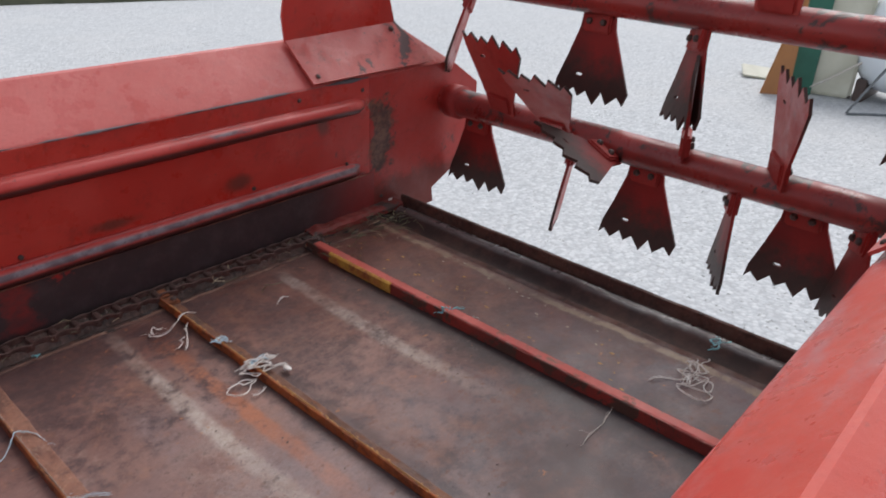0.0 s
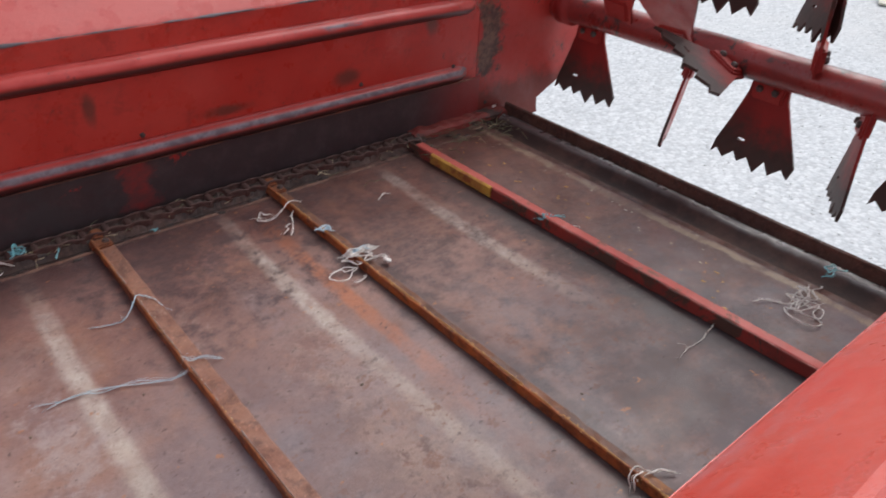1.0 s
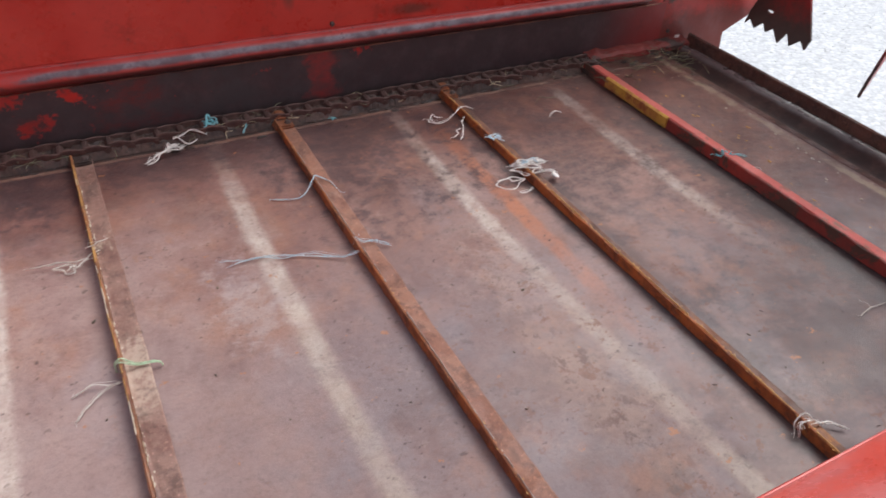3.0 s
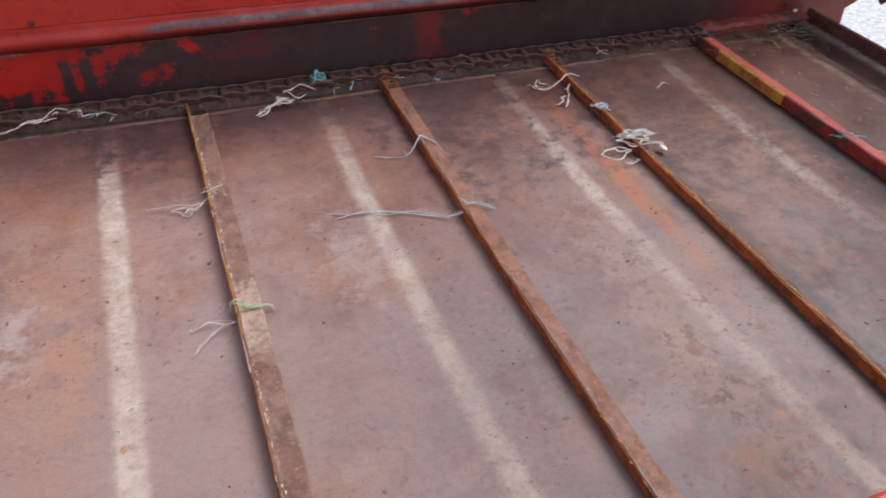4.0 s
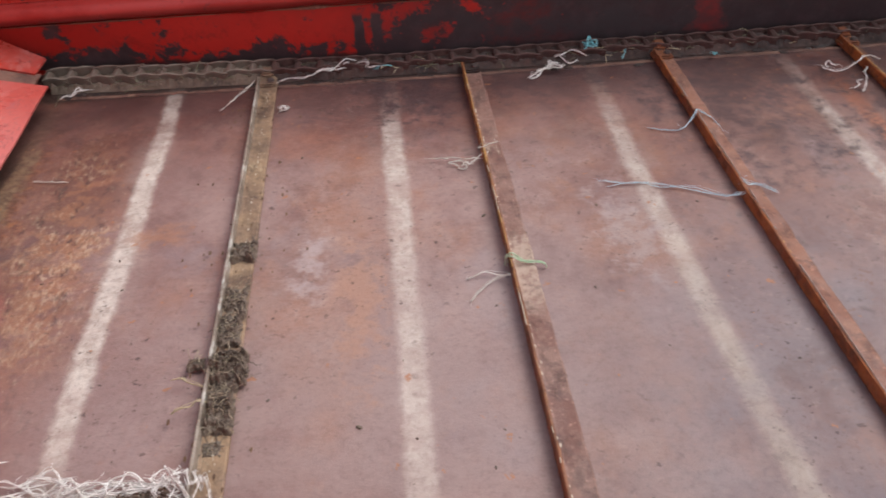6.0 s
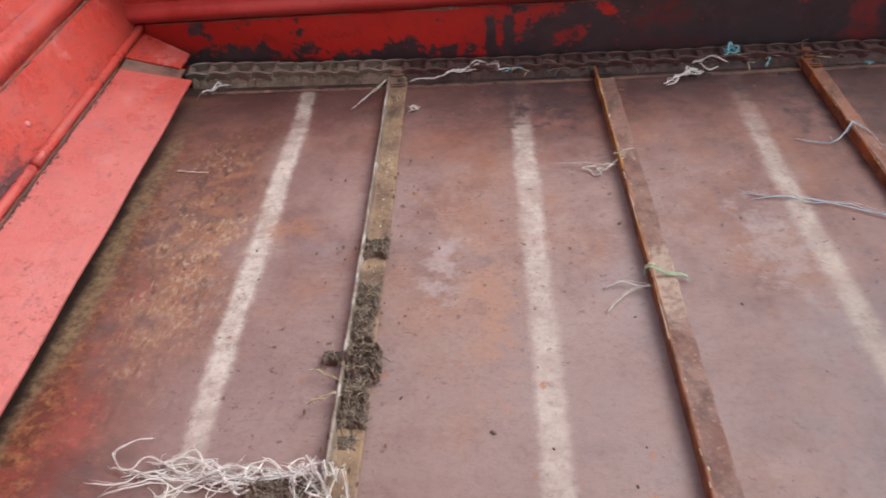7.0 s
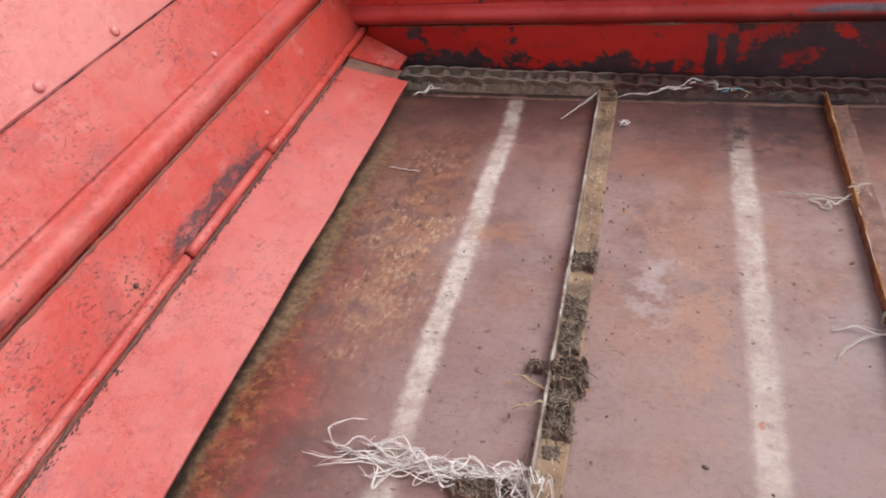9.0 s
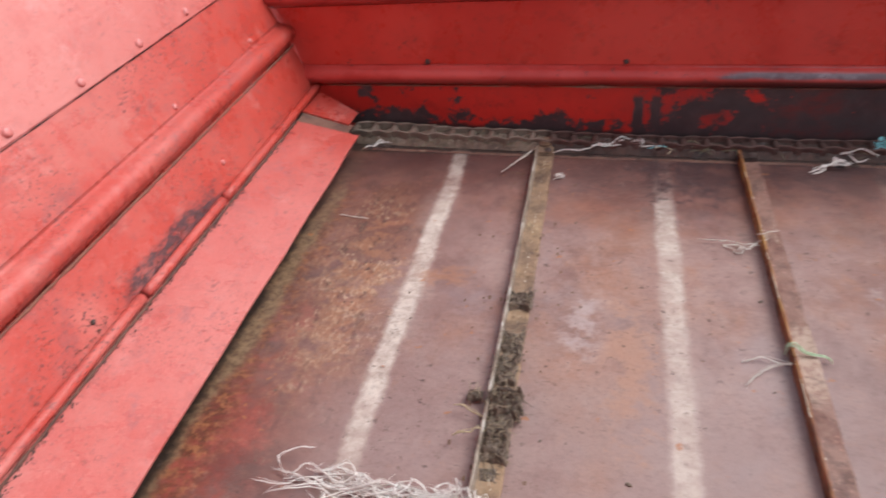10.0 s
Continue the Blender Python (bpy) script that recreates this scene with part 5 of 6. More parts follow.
twine(0.78, -0.565, 0.001, [[(0.026, 0.008, 0.012), (0.0, 0.004, 0.004), (-0.02, -0.014, 0.003), (-0.034, -0.03, 0.0)], [(-0.034, 0.014, 0.0), (-0.01, 0.022, 0.004), (0.012, 0.012, 0.006), (0.026, 0.004, 0.012)]], M_TWINE_DIRTY, "curled twine ends at a slat", 0.0013)
# third slat
twine(1.09, -0.385, 0.001, [[(-0.105, 0.035, 0), (-0.06, 0.020, 0.001), (-0.02, 0.016, 0.001), (0.05, -0.018, 0.002), (0.085, -0.036, 0.004), (0.106, -0.046, 0.015)],
                          [(-0.095, 0.018, 0), (-0.05, 0.020, 0.003), (-0.01, 0.004, 0.001), (0.04, -0.006, 0.003), (0.08, -0.036, 0.004), (0.106, -0.038, 0.012)],
                          [(0.112, -0.014, 0.021), (0.120, -0.013, 0.0115), (0.140, -0.022, 0.008), (0.165, -0.034, 0.002)],
                          [(0.112, -0.022, 0.021), (0.121, -0.020, 0.0115), (0.143, -0.019, 0.008), (0.166, -0.030, 0.002)]], M_TWINE_BLUE, "pale blue twine lying across a slat", 0.0009)
twine(1.165, -0.21, 0.001, [[(-0.055, 0.0, 0), (-0.03, -0.012, 0.001), (0.0, -0.018, 0.003), (0.022, -0.006, 0.018), (0.035, 0.012, 0.021), (0.05, 0.022, 0.010), (0.065, 0.004, 0.006), (0.07, -0.03, 0.003)]], M_TWINE_BLUE, "thin blue-grey twine hooked over a slat", 0.0012)
# chain scraps
twine(1.075, 0.068, 0.02, [wander(r, (-0.015, -0.008), (0.015, 0.008), 4, 0.006, 0.008), coil(r, 0, 0, 0.010, 1.6), wander(r, (-0.012, 0.008), (0.014, -0.004), 4, 0.006, 0.008)], M_TEAL, "crumpled teal twine tuft on the chain", 0.0024)
twine(1.13, 0.04, 0.014, [wander(r, (0, -0.02), (0.025, 0.03), 4, 0.004, 0.006)], M_TEAL, "teal twine strand on the chain", 0.0014)
twine(0.985, 0.01, 0.008, [coil(r, 0.035, 0.02, 0.025, 1.0, 0.01), wander(r, (-0.05, -0.035), (0.03, 0.012), 6, 0.006, 0.006), wander(r, (-0.03, -0.01), (0.02, 0.02), 5, 0.008, 0.006), coil(r, 0.0, 0.0, 0.012, 1.6), wander(r, (-0.055, -0.028), (-0.01, 0.0), 4, 0.004, 0.003)], M_TWINE, "white twine tangle beside the chain", 0.0017)
twine(1.32, 0.02, 0.006, [coil(r, 0, 0, 0.006, 1.5)], M_TEAL, "tiny teal twine scrap", 0.0015)
# fourth slat
twine(1.566, -0.075, 0.002, [[(-0.05, 0.03, 0), (-0.055, 0.012, 0.004), (-0.03, 0.0, 0.004), (0.0, 0.008, 0.014), (0.026, 0.02, 0.022), (0.05, 0.014, 0.016)], wander(r, (-0.03, -0.08), (0.03, 0.02), 5, 0.006, 0.004, 0.004), coil(r, -0.035, 0.028, 0.016, 0.9), wander(r, (-0.035, -0.06), (-0.005, -0.03), 4, 0.006, 0.003)], M_TWINE, "loose white twine loops over a slat end", 0.0016)
lines = [coil(r, -0.05, -0.03, 0.026, 1.7, 0.004), coil(r, 0.0, 0.0, 0.022, 1.8, 0.016), coil(r, 0.02, 0.004, 0.018, 1.6, 0.016), coil(r, -0.02, -0.01, 0.02, 1.5, 0.010)]
lines += [wander(r, (-0.03, 0.01), (0.045, 0.0), 5, 0.008, 0.006, 0.014) for _ in range(5)] + [wander(r, (0.0, -0.02), (0.05, -0.03), 4, 0.006, 0.004, 0.008) for _ in range(2)] + [wander(r, (-0.045, -0.06), (-0.02, -0.05), 4, 0.006, 0.002)]
twine(1.596, -0.31, 0.003, lines, M_TWINE, "knotted white twine wrapped round a slat", 0.0018)
twine(1.601, -0.305, 0.018, [wander(r, (-0.02, 0.0), (0.03, 0.01), 5, 0.008, 0.005), wander(r, (-0.01, 0.008), (0.024, -0.008), 5, 0.006, 0.005)], M_TWINE_BLUE, "pale blue twine in the knot", 0.0015)
twine(1.598, -0.19, 0.014, [coil(r, 0, 0, 0.010, 2.2), wander(r, (-0.014, 0.012), (0.014, -0.014), 5, 0.006, 0.004)], M_TWINE_BLUE, "small grey-blue twine lump on a slat", 0.0020)
bm = bmesh.new()
vs = bmesh.ops.create_icosphere(bm, subdivisions=2, radius=0.008)["verts"]
for v in vs:
    v.co = Vector((v.co.x * 0.9, v.co.y * 1.2, v.co.z * 0.5)) * (1 + 0.5 * noise.noise(v.co * 120))
tagged(part("paper_scrap", bm, M_TWINE, None, "", True), "crumpled off-white paper scrap beside a slat", "paper scrap").location = (1.640, -0.350, 0.011)
# white block added in place of a bright spot at the wall's foot
bm = bmesh.new()
block(bm, (-0.007, -0.002, -0.003), (0.007, 0.002, 0.004), 0.001)
tagged(part("white_fleck", bm, M_TWINE), "small white block standing in for a bright spot at the wall's foot", "stone chip").location = (2.348, 0.094, 0.030)
twine(1.592, -1.0, 0.002, [[(-0.014, 0.0, 0.0), (-0.012, 0.006, 0.016), (0.004, 0.008, 0.024), (0.018, 0.002, 0.012), (0.03, -0.008, 0.006)], [(0.018, -0.002, 0.008), (0.04, -0.008, 0.006), (0.06, -0.026, 0.001)], [(-0.014, -0.008, 0.0), (-0.01, 0.0, 0.018), (0.012, 0.0, 0.016)]], M_TWINE, "white twine tied at a slat end", 0.0018)
# fifth slat
twine(2.008, -0.436, 0.012, [wander(r, (-0.02, 0.01), (0.035, -0.022), 5, 0.006, 0.004, 0.008), wander(r, (-0.01, 0.0), (0.03, -0.005), 4, 0.006, 0.004, 0.008), coil(r, 0.0, 0.0, 0.010, 1.5, 0.008)], M_TEAL, "teal twine scrap on the red slat", 0.0022)
twine(2.006, -0.49, 0.016, [wander(r, (0, 0), (0.03, -0.012), 3, 0.002, 0.002, 0.004)], M_TWINE, "white twine end on the red slat", 0.0016)
twine(1.998, -0.05, 0.008, [wander(r, (-0.02, 0.03), (0.03, -0.05), 5, 0.008, 0.006, 0.008), wander(r, (0.01, -0.02), (0.02, -0.09), 4, 0.008, 0.003, 0.004)], M_HAY, "greenish hay wisps on the red slat end", 0.0013, name="hay_wisp")
# loose on the bed towards the rear
lines = [coil(r, 0.0, 0.0, 0.036, 1.5), coil(r, 0.012, 0.008, 0.030, 1.2), wander(r, (0.0, 0.02), (0.10, 0.045), 6, 0.010, 0.006), wander(r, (0.02, 0.02), (0.12, 0.03), 6, 0.010, 0.006), wander(r, (-0.01, 0.03), (0.07, 0.05), 5, 0.012, 0.006), wander(r, (0.02, 0.03), (-0.04, 0.085), 5, 0.005, 0.003), coil(r, 0.06, 0.035, 0.022, 1.8)]
twine(2.165, -0.955, 0.001, lines, M_TWINE, "loose coil of white twine on the bed", 0.0016)
twine(2.30, -0.92, 0.022, [wander(r, (-0.02, 0.0), (0.05, -0.02), 5, 0.008, 0.005), coil(r, 0.02, 0, 0.012, 1.4)], M_TEAL, "teal twine scrap at the rear lip", 0.0019)
twine(1.955, -0.875, 0.001, [[(-0.085, -0.004, 0), (-0.05, 0.002, 0.001), (-0.015, 0.0, 0.001), (0.02, 0.006, 0.003), (0.055, 0.012, 0.004)]], M_TWINE_DIRTY, "thin grey twine on the bed", 0.0008)
twine(0.08, -0.235, 0.001, [wander(r, (-0.025, 0.004), (0.035, -0.004), 5, 0.002, 0.001)], M_TWINE_DIRTY, "single straw-like twine on the bed", 0.0011)
twine(0.462, -0.060, 0.001, [coil(r, 0, 0, 0.005, 1.5), wander(r, (-0.008, -0.006), (0.01, 0.008), 3, 0.003, 0.002)], M_TWINE, "tiny white scrap on the bed", 0.0014)
twine(1.80, -0.12, 0.001, [[(-0.02, -0.008, 0), (0.0, 0.004, 0.003), (0.018, 0.002, 0)]], M_TWINE, "short white twine curl on the bed", 0.0014)


def clump(x, y, size, seed, label, stalks):
    """A matted lump of dried dung: crumbled surface, ragged rim, fibres of straw pressed into it."""
    bm = bmesh.new()
    q = random.Random(seed)
    nu, nv = max(14, int(size[0] * 900)), max(18, int(size[1] * 900))
    grid = []

    def height(u, v):
        p = Vector((u * size[0] * 60, v * size[1] * 60, seed * 3.1))
        rim = 1.0 - max(abs(u) ** 2.4, abs(v) ** 2.8) + 0.75 * noise.noise(p * 1.2) - 0.12
        body = 0.62 + 0.55 * noise.noise(p * 1.1 + Vector((9, 0, 0))) + 0.38 * abs(noise.noise(p * 3.0)) + 0.30 * noise.noise(p * 7.0)
        return size[2] * max(0.0, min(1.0, rim * 2.2)) * max(0.12, body)

    for a in range(nu + 1):
        u = 2.0 * a / nu - 1
        grid.append([])
        for b in range(nv + 1):
            v = 2.0 * b / nv - 1
            j = Vector((u * 300, v * 300, seed))
            grid[-1].append(bm.verts.new((u * size[0] * 0.72 + 0.0009 * noise.noise(j), v * size[1] * 0.72 + 0.0009 * noise.noise(j * 1.3), height(u, v))))
    for a in range(nu):
        for b in range(nv):
            f = (grid[a][b], grid[a + 1][b], grid[a + 1][b + 1], grid[a][b + 1])
            if max(v.co.z for v in f) > 0.0002:
                bm.faces.new(f)
    bmesh.ops.delete(bm, geom=[v for v in bm.verts if not v.link_faces], context="VERTS")
    ob = new("dung_clump", to_mesh("dung_clump", bm, M_MUD, False))
    ob.location = (x, y, 0.0055)
    tagged(ob, label, "dung clump", "dried dung clumps")
    for count, material, thin, look_ in ((stalks * 5, M_FIBRE, 0.00042, "pale broken straw fibres"), (stalks * 3, M_MUD, 0.0006, "dark stalks in the dung")):
        bm = bmesh.new()
        for _ in range(count):
            u, v = q.uniform(-0.85, 0.85), q.uniform(-0.9, 0.9)
            a = Vector((u * size[0] * 0.72, v * size[1] * 0.72, height(u, v) + 0.0004))
            d = Vector((q.gauss(0, 1), q.gauss(0, 1), q.gauss(0, 0.16))).normalized() * q.uniform(0.004, 0.017)
            bend = Vector((q.gauss(0, 0.0016), q.gauss(0, 0.0016), q.uniform(0.0, 0.0022)))
            tube(bm, [a, a + d * 0.5 + bend, a + d], thin * q.uniform(0.6, 1.3), 4)
        tagged(part("straw_tuft", bm, material, ob, look_), kind="stuff")


clump(0.428, -0.460, (0.028, 0.032, 0.014), 1, "dark matted dung lump stuck on a slat", 7)
clump(0.427, -0.556, (0.023, 0.036, 0.010), 2, "dark straw-filled dung on a slat", 8)
clump(0.424, -0.612, (0.025, 0.040, 0.012), 3, "straw-filled dung caked along a slat", 9)
clump(0.431, -0.676, (0.036, 0.038, 0.019), 4, "thick dark dung lump on a slat", 8)
clump(0.389, -0.664, (0.015, 0.013, 0.009), 5, "small dung crumb before a slat", 3)
clump(0.427, -0.742, (0.027, 0.044, 0.014), 6, "grassy dung lump on a slat", 9)
clump(0.428, -0.708, (0.026, 0.030, 0.011), 11, "crumbled dung between lumps on a slat", 6)
clump(0.425, -0.790, (0.018, 0.016, 0.005), 8, "thin dung smear on a slat", 3)
clump(0.355, -0.850, (0.05, 0.022, 0.010), 7, "flat dung crumb under the twine", 4)
twine(0.395, -0.70, 0.012, [wander(r, (-0.03, 0.01), (0.02, -0.005), 4, 0.003, 0.003), wander(r, (-0.02, -0.04), (0.02, -0.03), 4, 0.003, 0.003)], M_STRAW, "pale straw stalks over the caked slat", 0.0016, name="straw_stalk")


def litter(name, count, spots, material, label, category, lo, hi, rad):
    bm = bmesh.new()
    q = random.Random(name)
    for _ in range(count):
        x0, x1, y0, y1, z = q.choice(spots)
        a = Vector((q.uniform(x0, x1), q.uniform(y0, y1), z + q.uniform(0, 0.008 if lo > 0.005 else 0.001)))
        d = Vector((q.gauss(0, 1), q.gauss(0, 0.7), q.gauss(0, 0.05))).normalized() * q.uniform(lo, hi)
        m = a + d * 0.5 + Vector((q.gauss(0, 0.15), q.gauss(0, 0.15), 0.1)) * d.length
        tube(bm, [a, m, a + d], rad, 3)
    return tagged(part(name, bm, material), label, category, kind="stuff")


litter("chaff", 120, [(0.5, 2.3, 0.03, 0.10, 0.012), (1.7, 2.36, -0.05, 0.10, 0.001), (-0.0, 0.4, 0.03, 0.1, 0.014)], M_HAY, "hay and chaff wisps along the chain", "chaff", 0.012, 0.05, 0.0007)
litter("hay_tangle", 70, [(2.02, 2.34, -0.10, 0.09, 0.001), (2.12, 2.32, -0.04, 0.10, 0.004)], M_HAY, "tangled greenish hay in the rear corner", "hay", 0.012, 0.055, 0.0007)
litter("dirt_slivers", 26, [(1.62, 1.96, -1.08, -0.45, 0.0001), (1.30, 1.55, -1.05, -0.6, 0.0001)], M_DARK, "dark slivers of dirt strewn on the bed", "dirt", 0.003, 0.008, 0.0005)
litter("straw_wisps", 45, [(0.4, 2.3, 0.02, 0.10, 0.014), (2.0, 2.38, -0.02, 0.1, 0.002)], M_STRAW, "pale straw wisps in the chain", "chaff", 0.01, 0.04, 0.0007)
bm = bmesh.new()
q = random.Random(21)
for _ in range(130):
    s = q.uniform(0.0008, 0.0025) * (1.3 if q.random() < 0.12 else 0.8)
    o = Vector((q.uniform(0.05, 2.15), q.uniform(-1.1, 0.02), 0.0))
    yaw = q.uniform(0, 6.28)
    vs = bmesh.ops.create_icosphere(bm, subdivisions=1, radius=s)["verts"]
    for v in vs:
        p = Vector((v.co.x * 1.7, v.co.y * q.uniform(0.7, 1.1), v.co.z * 0.6))
        v.co = Vector((p.x * math.cos(yaw) - p.y * math.sin(yaw), p.x * math.sin(yaw) + p.y * math.cos(yaw), p.z + s * 0.4)) + o
tagged(part("crumbs", bm, M_MUD), "small dark dung crumbs scattered on the bed", "crumbs", kind="stuff")
# dirt packed along the chain bed
bm = bmesh.new()
for i in range(330):
    x = 0.0 + i * 0.0072 + q.uniform(-0.01, 0.01)
    o = Vector((x, q.choice((0.038, 0.100, 0.106, 0.068)) + q.gauss(0, 0.007), 0.0))
    s = q.uniform(0.004, 0.008)
    o.y += 0.5 * ease(x)
    vs = bmesh.ops.create_icosphere(bm, subdivisions=2, radius=s)["verts"]
    for v in vs:
        p = v.co * (1 + 0.4 * noise.noise(v.co * 130 + o * 9))
        v.co = Vector((p.x * 1.7, p.y * 0.8, max(-0.001, p.z * 0.55))) + o
for a, b, deep, material, label in ((0.0, 0.42, 0.0150, M_CAKE, "grey-brown dung caked between the chain links"), (0.42, 2.06, 0.0135, M_CHAINDIRT, "black grease and dirt between the chain links")):
    bed = bmesh.new()
    rows = []
    for x in steps(a, b, int((b - a) * 220)):
        rows.append([bed.verts.new((x, 0.042 + k * 0.0076 + 0.45 * ease(x) * (1 if k < 6 else 2), 0.0006 + (0.0 if k in (0, 9) else max(0.002, deep + 0.006 * noise.noise((x * 34, k * 1.3, 2)) + 0.006 * noise.noise((x * 110, k * 3.0, 5)))))) for k in range(10)])
    for p, w in zip(rows, rows[1:]):
        for k in range(9):
            bed.faces.new((p[k], w[k], w[k + 1], p[k + 1]))
    tagged(part("chain_dirt", bed, material), label, "dirt", kind="stuff")
tagged(part("packed_dirt", bm, M_DARK), "dark dirt packed round the chain", "dirt", kind="stuff")


# ---- beaters ----
def blade_mesh():
    """A flared blade with a saw-toothed foot and a slot, hanging down from the shaft."""
    bm = bmesh.new()
    out = [(-0.045, -0.02), (-0.052, -0.075), (-0.082, -0.15), (-0.112, -0.225)]
    teeth = 5
    for k in range(teeth):
        a = -0.112 + 0.214 * k / teeth
        out += [(a + 0.010 + 0.004 * (k % 2), -0.268 + 0.012 * abs(k - 2) * 0.5 + 0.008 * ((k * 3) % 4 == 1)), (a + 0.028 + 0.003 * (k % 3), -0.236 + 0.005 * (k % 2))]
    out += [(0.104, -0.252), (0.098, -0.215), (0.074, -0.15), (0.050, -0.075), (0.045, -0.02)]
    hole = [(0.034 + 0.011 * math.cos(a), -0.196 + 0.004 * math.sin(a)) for a in steps(0, 2 * math.pi, 8)[:-1]]
    edges = []
    for loop in (out, hole):
        vs = [bm.verts.new((0, u, v)) for u, v in loop]
        edges += [bm.edges.new((vs[i], vs[(i + 1) % len(vs)])) for i in range(len(vs))]
    bmesh.ops.triangle_fill(bm, use_beauty=True, edges=edges)
    ext = bmesh.ops.extrude_face_region(bm, geom=bm.faces[:])
    for v in [g for g in ext["geom"] if isinstance(g, bmesh.types.BMVert)]:
        v.co.x += 0.007
    for v in bm.verts:
        v.co.x += 0.25 * (v.co.z + 0.05) * v.co.y + 0.02
    me = to_mesh("blade", bm, M_BLADE)
    me.materials.append(M_BLADE_BACK)
    for p in me.polygons:
        p.material_index = 1 if p.normal.x > 0.3 else 0
    return me


BLADE = blade_mesh()
bm = bmesh.new()
block(bm, (0.010, -0.040, -0.085), (0.034, 0.040, -0.030), 0.005)
LUG = to_mesh("lug", bm, M_DARKRED)


def beater(x, z, ys, label):
    ob = thing("beater", x, -0.53, z, label, "beater", "rear beaters")
    bm = bmesh.new()
    tube(bm, [(0, y, 0) for y in steps(-0.72, 0.72, 20)], 0.040, 18)
    part("shaft", bm, M_BEATER, ob, "", True)
    for y in (-0.615, 0.60):
        bm = bmesh.new()
        tube(bm, [(0, y - 0.022, 0), (0, y + 0.022, 0)], 0.050, 16)
        part("bearing", bm, M_DARKRED, ob, "grimy red bearing collar", True)
    for y, turn, twist in ys:
        bl = new("blade", BLADE)
        bl.parent = ob
        bl.matrix_basis = pose(0, y, 0, 0, turn, 0) @ pose(0, 0, 0, 0, 0, twist)
        lug = new("lug", LUG)
        lug.parent = bl
        for s in (-0.02, 0.02):
            fasten(BOLT, bl, (0.008, s, -0.058), (-1, 0, 0), 1.3)
    return ob


beater(2.60, 0.285, [(0.53, 0, 0), (0.40, 158, 6), (0.21, 138, 0), (0.195, 18, -66), (0.05, 104, 24), (-0.03, 2, 0), (-0.15, 176, 66), (-0.245, 8, -64), (-0.37, 172, 52), (-0.42, -6, 0), (-0.53, 14, -60)],
       "red beater shaft with dark saw-toothed blades")
beater(2.64, 0.628, [(0.61, 26, -58), (0.42, 176, 0), (0.185, 4, 0), (0.02, 184, 30), (-0.075, 12, -46), (-0.26, 170, 0), (-0.63, 2, 0)],
       "red upper beater shaft with dark saw-toothed blades")

# ---- beater bracket on the far wall ----
br = thing("bearing_bracket", 2.28, 0.16, 0.44, "bent red plate bracket with chipped paint on the side wall", "bracket")
bm = bmesh.new()
base = [(2.090, 0.108, 0.404), (2.530, 0.112, 0.405), (2.470, 0.214, 0.508), (2.080, 0.206, 0.498)]
top = [(2.080, 0.206, 0.498), (2.470, 0.214, 0.508), (2.44, 0.216, 0.62), (2.42, 0.218, 0.86), (2.14, 0.21, 0.86), (2.075, 0.207, 0.56)]


def plate(bm, pts, n, thick):
    va = [bm.verts.new(p) for p in pts]
    vb = [bm.verts.new(Vector(p) + Vector(n) * thick) for p in pts]
    bm.faces.new(va)
    bm.faces.new(vb[::-1])
    for i in range(len(pts)):
        j = (i + 1) % len(pts)
        bm.faces.new((va[i], vb[i], vb[j], va[j]))


plate(bm, [Vector(p) - Vector((2.28, 0.16, 0.44)) for p in base], (0, -0.7, 0.7), 0.006)
part("foot", bm, M_CHIPPED, br, "faded red foot plate with dark chips")
bm = bmesh.new()
plate(bm, [Vector(p) - Vector((2.28, 0.16, 0.44)) for p in top], (0, -1, 0), 0.006)
part("upright", bm, M_WALL, br)
for a, b, c in ((2.115, 0.122, 0.417), (2.44, 0.195, 0.492)):
    fasten(BOLT, br, Vector((a, b - 0.004, c + 0.004)) - Vector((2.28, 0.16, 0.44)), (0, -0.7, 0.7), 1.0)

bm = bmesh.new()
block(bm, (0.10, 0.046, 0.15), (0.40, 0.060, 0.29), 0.004)
part("arm", bm, M_DARKRED, br, "dark red arm to the bearing")
copy_thing(br, Matrix.Translation((2.28, -1.225, 0.44)) @ Matrix.Diagonal((1, -1, 1, 1)))

# ---- chassis under the box ----
chassis = thing("chassis", 1.2, -0.53, -0.9, "plain dark red steel frame under the box", "chassis", kind="structure")
for y in (0.30, -0.30):
    bm = bmesh.new()
    block(bm, (-1.3, y - 0.04, 0.70), (1.15, y + 0.04, 0.835), 0.006)
    part("beam", bm, M_DARKRED, chassis)
    for x in (-1.05, 0.75):
        bm = bmesh.new()
        block(bm, (x - 0.05, y - 0.035, 0.0), (x + 0.05, y + 0.035, 0.698), 0.006)
        part("leg", bm, M_DARKRED, chassis)
for x in (-1.2, 0.0, 1.0):
    bm = bmesh.new()
    block(bm, (x - 0.03, -0.63, 0.836), (x + 0.03, 0.63, 0.887), 0.003)
    part("cross_member", bm, M_DARKRED, chassis)

# ---- the yard behind ----
bm = bmesh.new()
plate(bm, [(-0.02, 0.17, 0.0), (0.13, -0.06, 0.0), (0.20, -0.02, 0.95), (0.12, 0.02, 0.95)], (0.8, 0.4, 0), 0.02)
tagged(part("orange_board", bm, M_ORANGE), "orange-brown board standing on the gravel", "board").location = (8.62, 1.00, -0.90)
bm = bmesh.new()
block(bm, (0, -0.14, 0), (0.05, 0.13, 1.05), 0.004)
tagged(part("green_panel", bm, M_GREENB), "dark green panel standing upright on the gravel", "panel").matrix_world = pose(8.90, 0.92, -0.90, 0, 0, 20)
bm = bmesh.new()
for k in range(2):
    block(bm, (0, -0.22, 0.01 + k * 0.55), (0.40, 0.22, 0.54 + k * 0.55), 0.03)
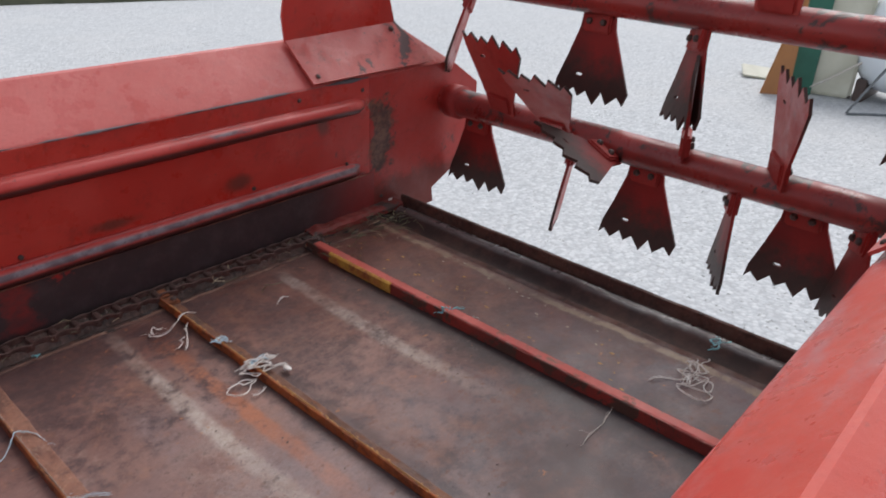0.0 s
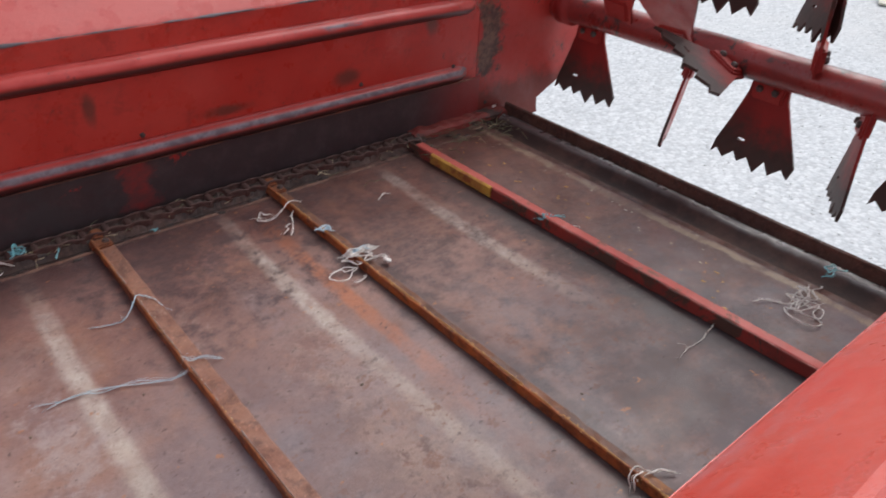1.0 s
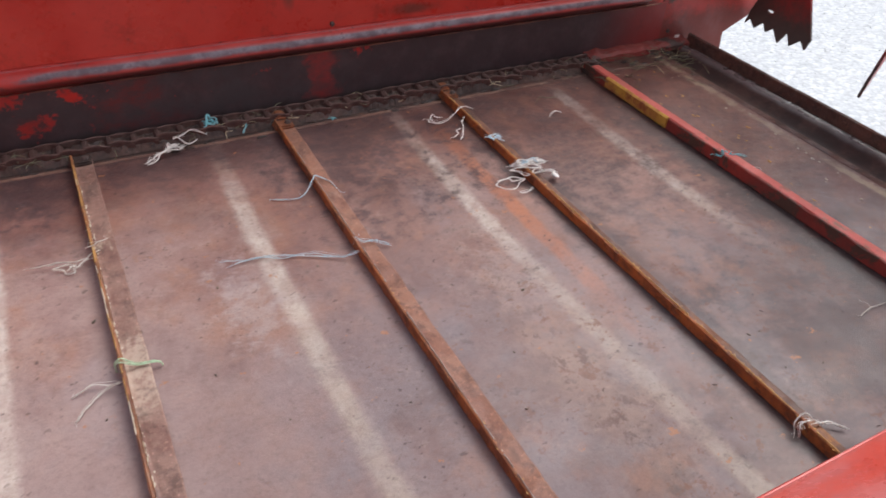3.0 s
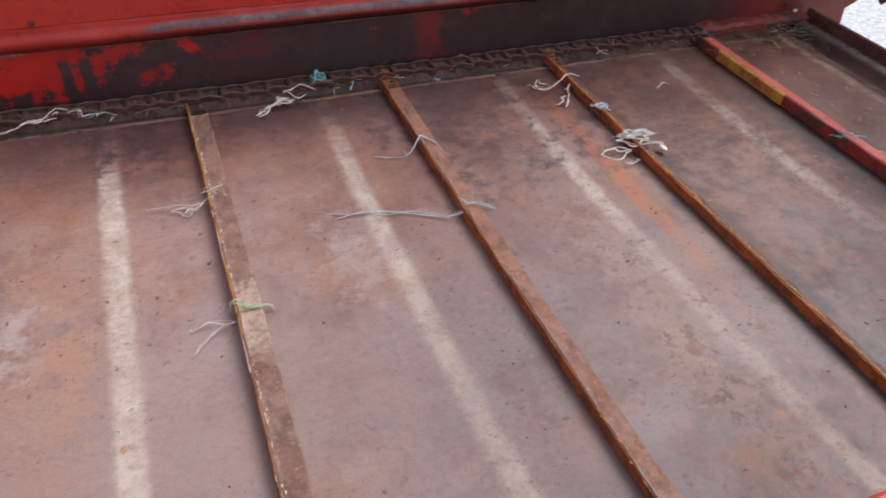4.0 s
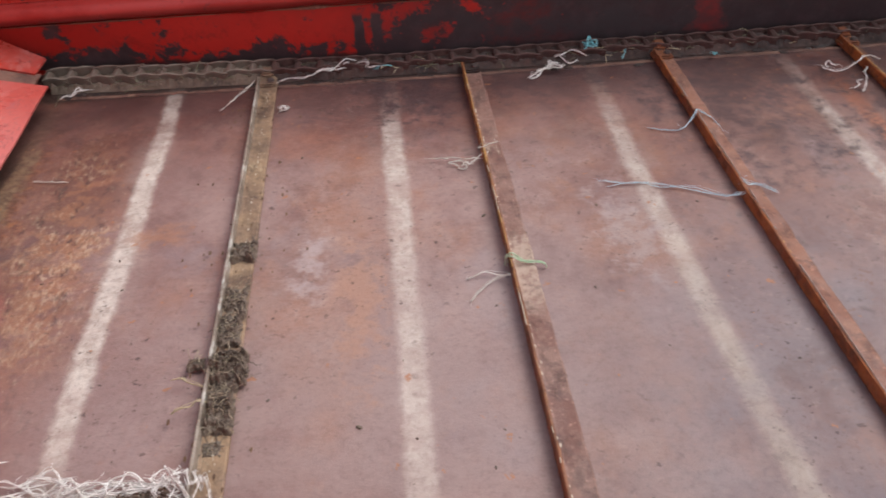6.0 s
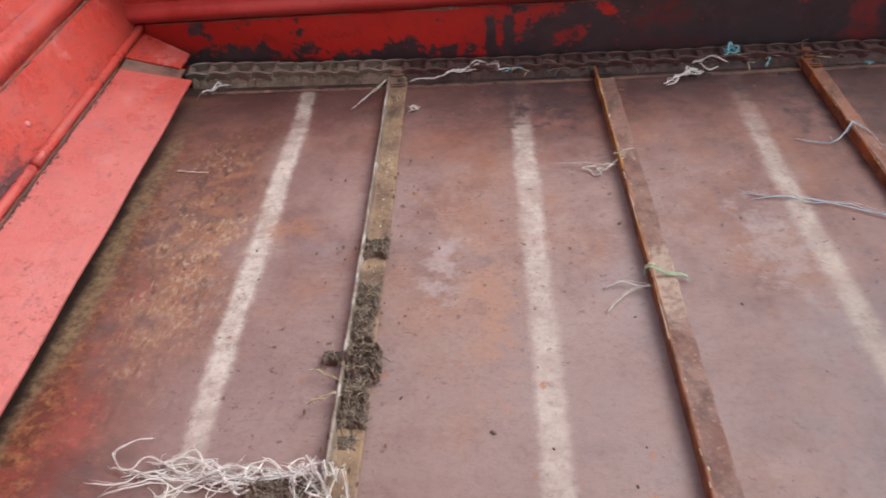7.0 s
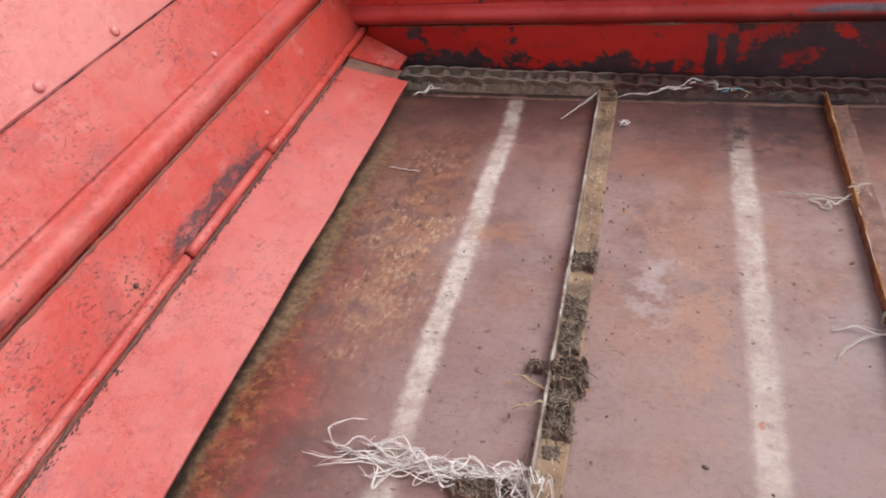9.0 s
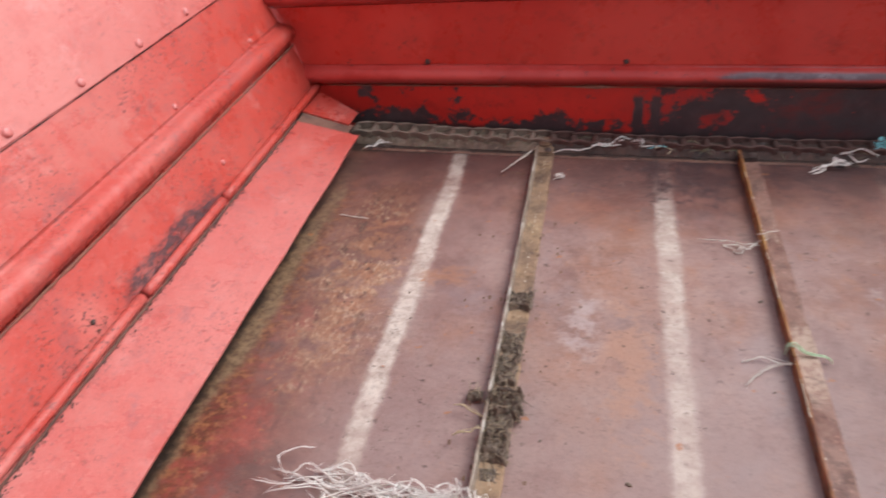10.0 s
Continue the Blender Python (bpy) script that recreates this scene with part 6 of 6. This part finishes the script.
ob = tagged(part("cream_crate", bm, M_CREAM), "cream sheet-covered crate in the yard", "crate")
ob.matrix_world = pose(9.02, 0.66, -0.905, 0, 0, 12)
bm = bmesh.new()
tube(bm, spline([(-0.03, 0.2, 0.06), (-0.06, 0.0, 0.2), (-0.04, -0.2, 0.36), (-0.02, -0.32, 0.42)], 5), 0.012, 5)
part("rope", bm, M_TWINE_DIRTY, ob, "slack grey rope")
tank = thing("plastic_tank", 9.35, 0.16, -0.9, "white rounded plastic tank on dark feet", "tank")
bm = bmesh.new()
vs = bmesh.ops.create_uvsphere(bm, u_segments=28, v_segments=18, radius=1.0)["verts"]
for v in vs:
    p = v.co
    v.co = Vector((p.x * 0.45, p.y * 0.42, 0.58 + math.copysign(abs(p.z) ** 0.8, p.z) * 0.50))
part("shell", bm, M_WHITE, tank, "", True)
for s in (-0.22, 0.22):
    bm = bmesh.new()
    block(bm, (-0.3, s - 0.05, 0.0), (0.3, s + 0.05, 0.22), 0.01)
    part("foot", bm, M_BOLT_D, tank, "dark wooden foot")
stand = thing("tube_stand", 8.58, 0.10, -0.9, "bent grey steel tube stand on the gravel", "stand")
bm = bmesh.new()
tube(bm, [(-0.14, 0.19, 0.012), (-0.16, 0.20, 0.02), (0.0, -0.02, 0.50), (0.10, -0.12, 0.72)], 0.013, 6)
part("leg", bm, M_FRAME, stand)
bm = bmesh.new()
tube(bm, [(-0.14, 0.19, 0.012), (0.0, 0.05, 0.012), (0.16, -0.14, 0.012)], 0.013, 6)
part("foot_bar", bm, M_FRAME, stand)
bm = bmesh.new()
block(bm, (-0.16, -0.2, 0.0), (0.20, 0.16, 0.02), 0.004)
tagged(part("cardboard_sheet", bm, M_CREAM), "curled pale cardboard sheet on the gravel", "cardboard").matrix_world = pose(9.38, 1.5, -0.87, 4, -8, 25)
bm = bmesh.new()
prism(bm, [(-0.06, 0), (-0.05, 0.09), (0.04, 0.10), (0.06, 0)], "x", steps(-6, 8, 40), lambda x, y, z: (x, y + 0.05 * noise.noise((x, 0, 0)), z + 0.03 * noise.noise((x * 2, 1, 0)) * (z > 0)))
tagged(part("verge_edge", bm, M_VERGE), "dark weedy verge along the yard's edge", "verge", kind="structure").matrix_world = pose(4.7, 10.55, -0.905, 0, 0, -19)
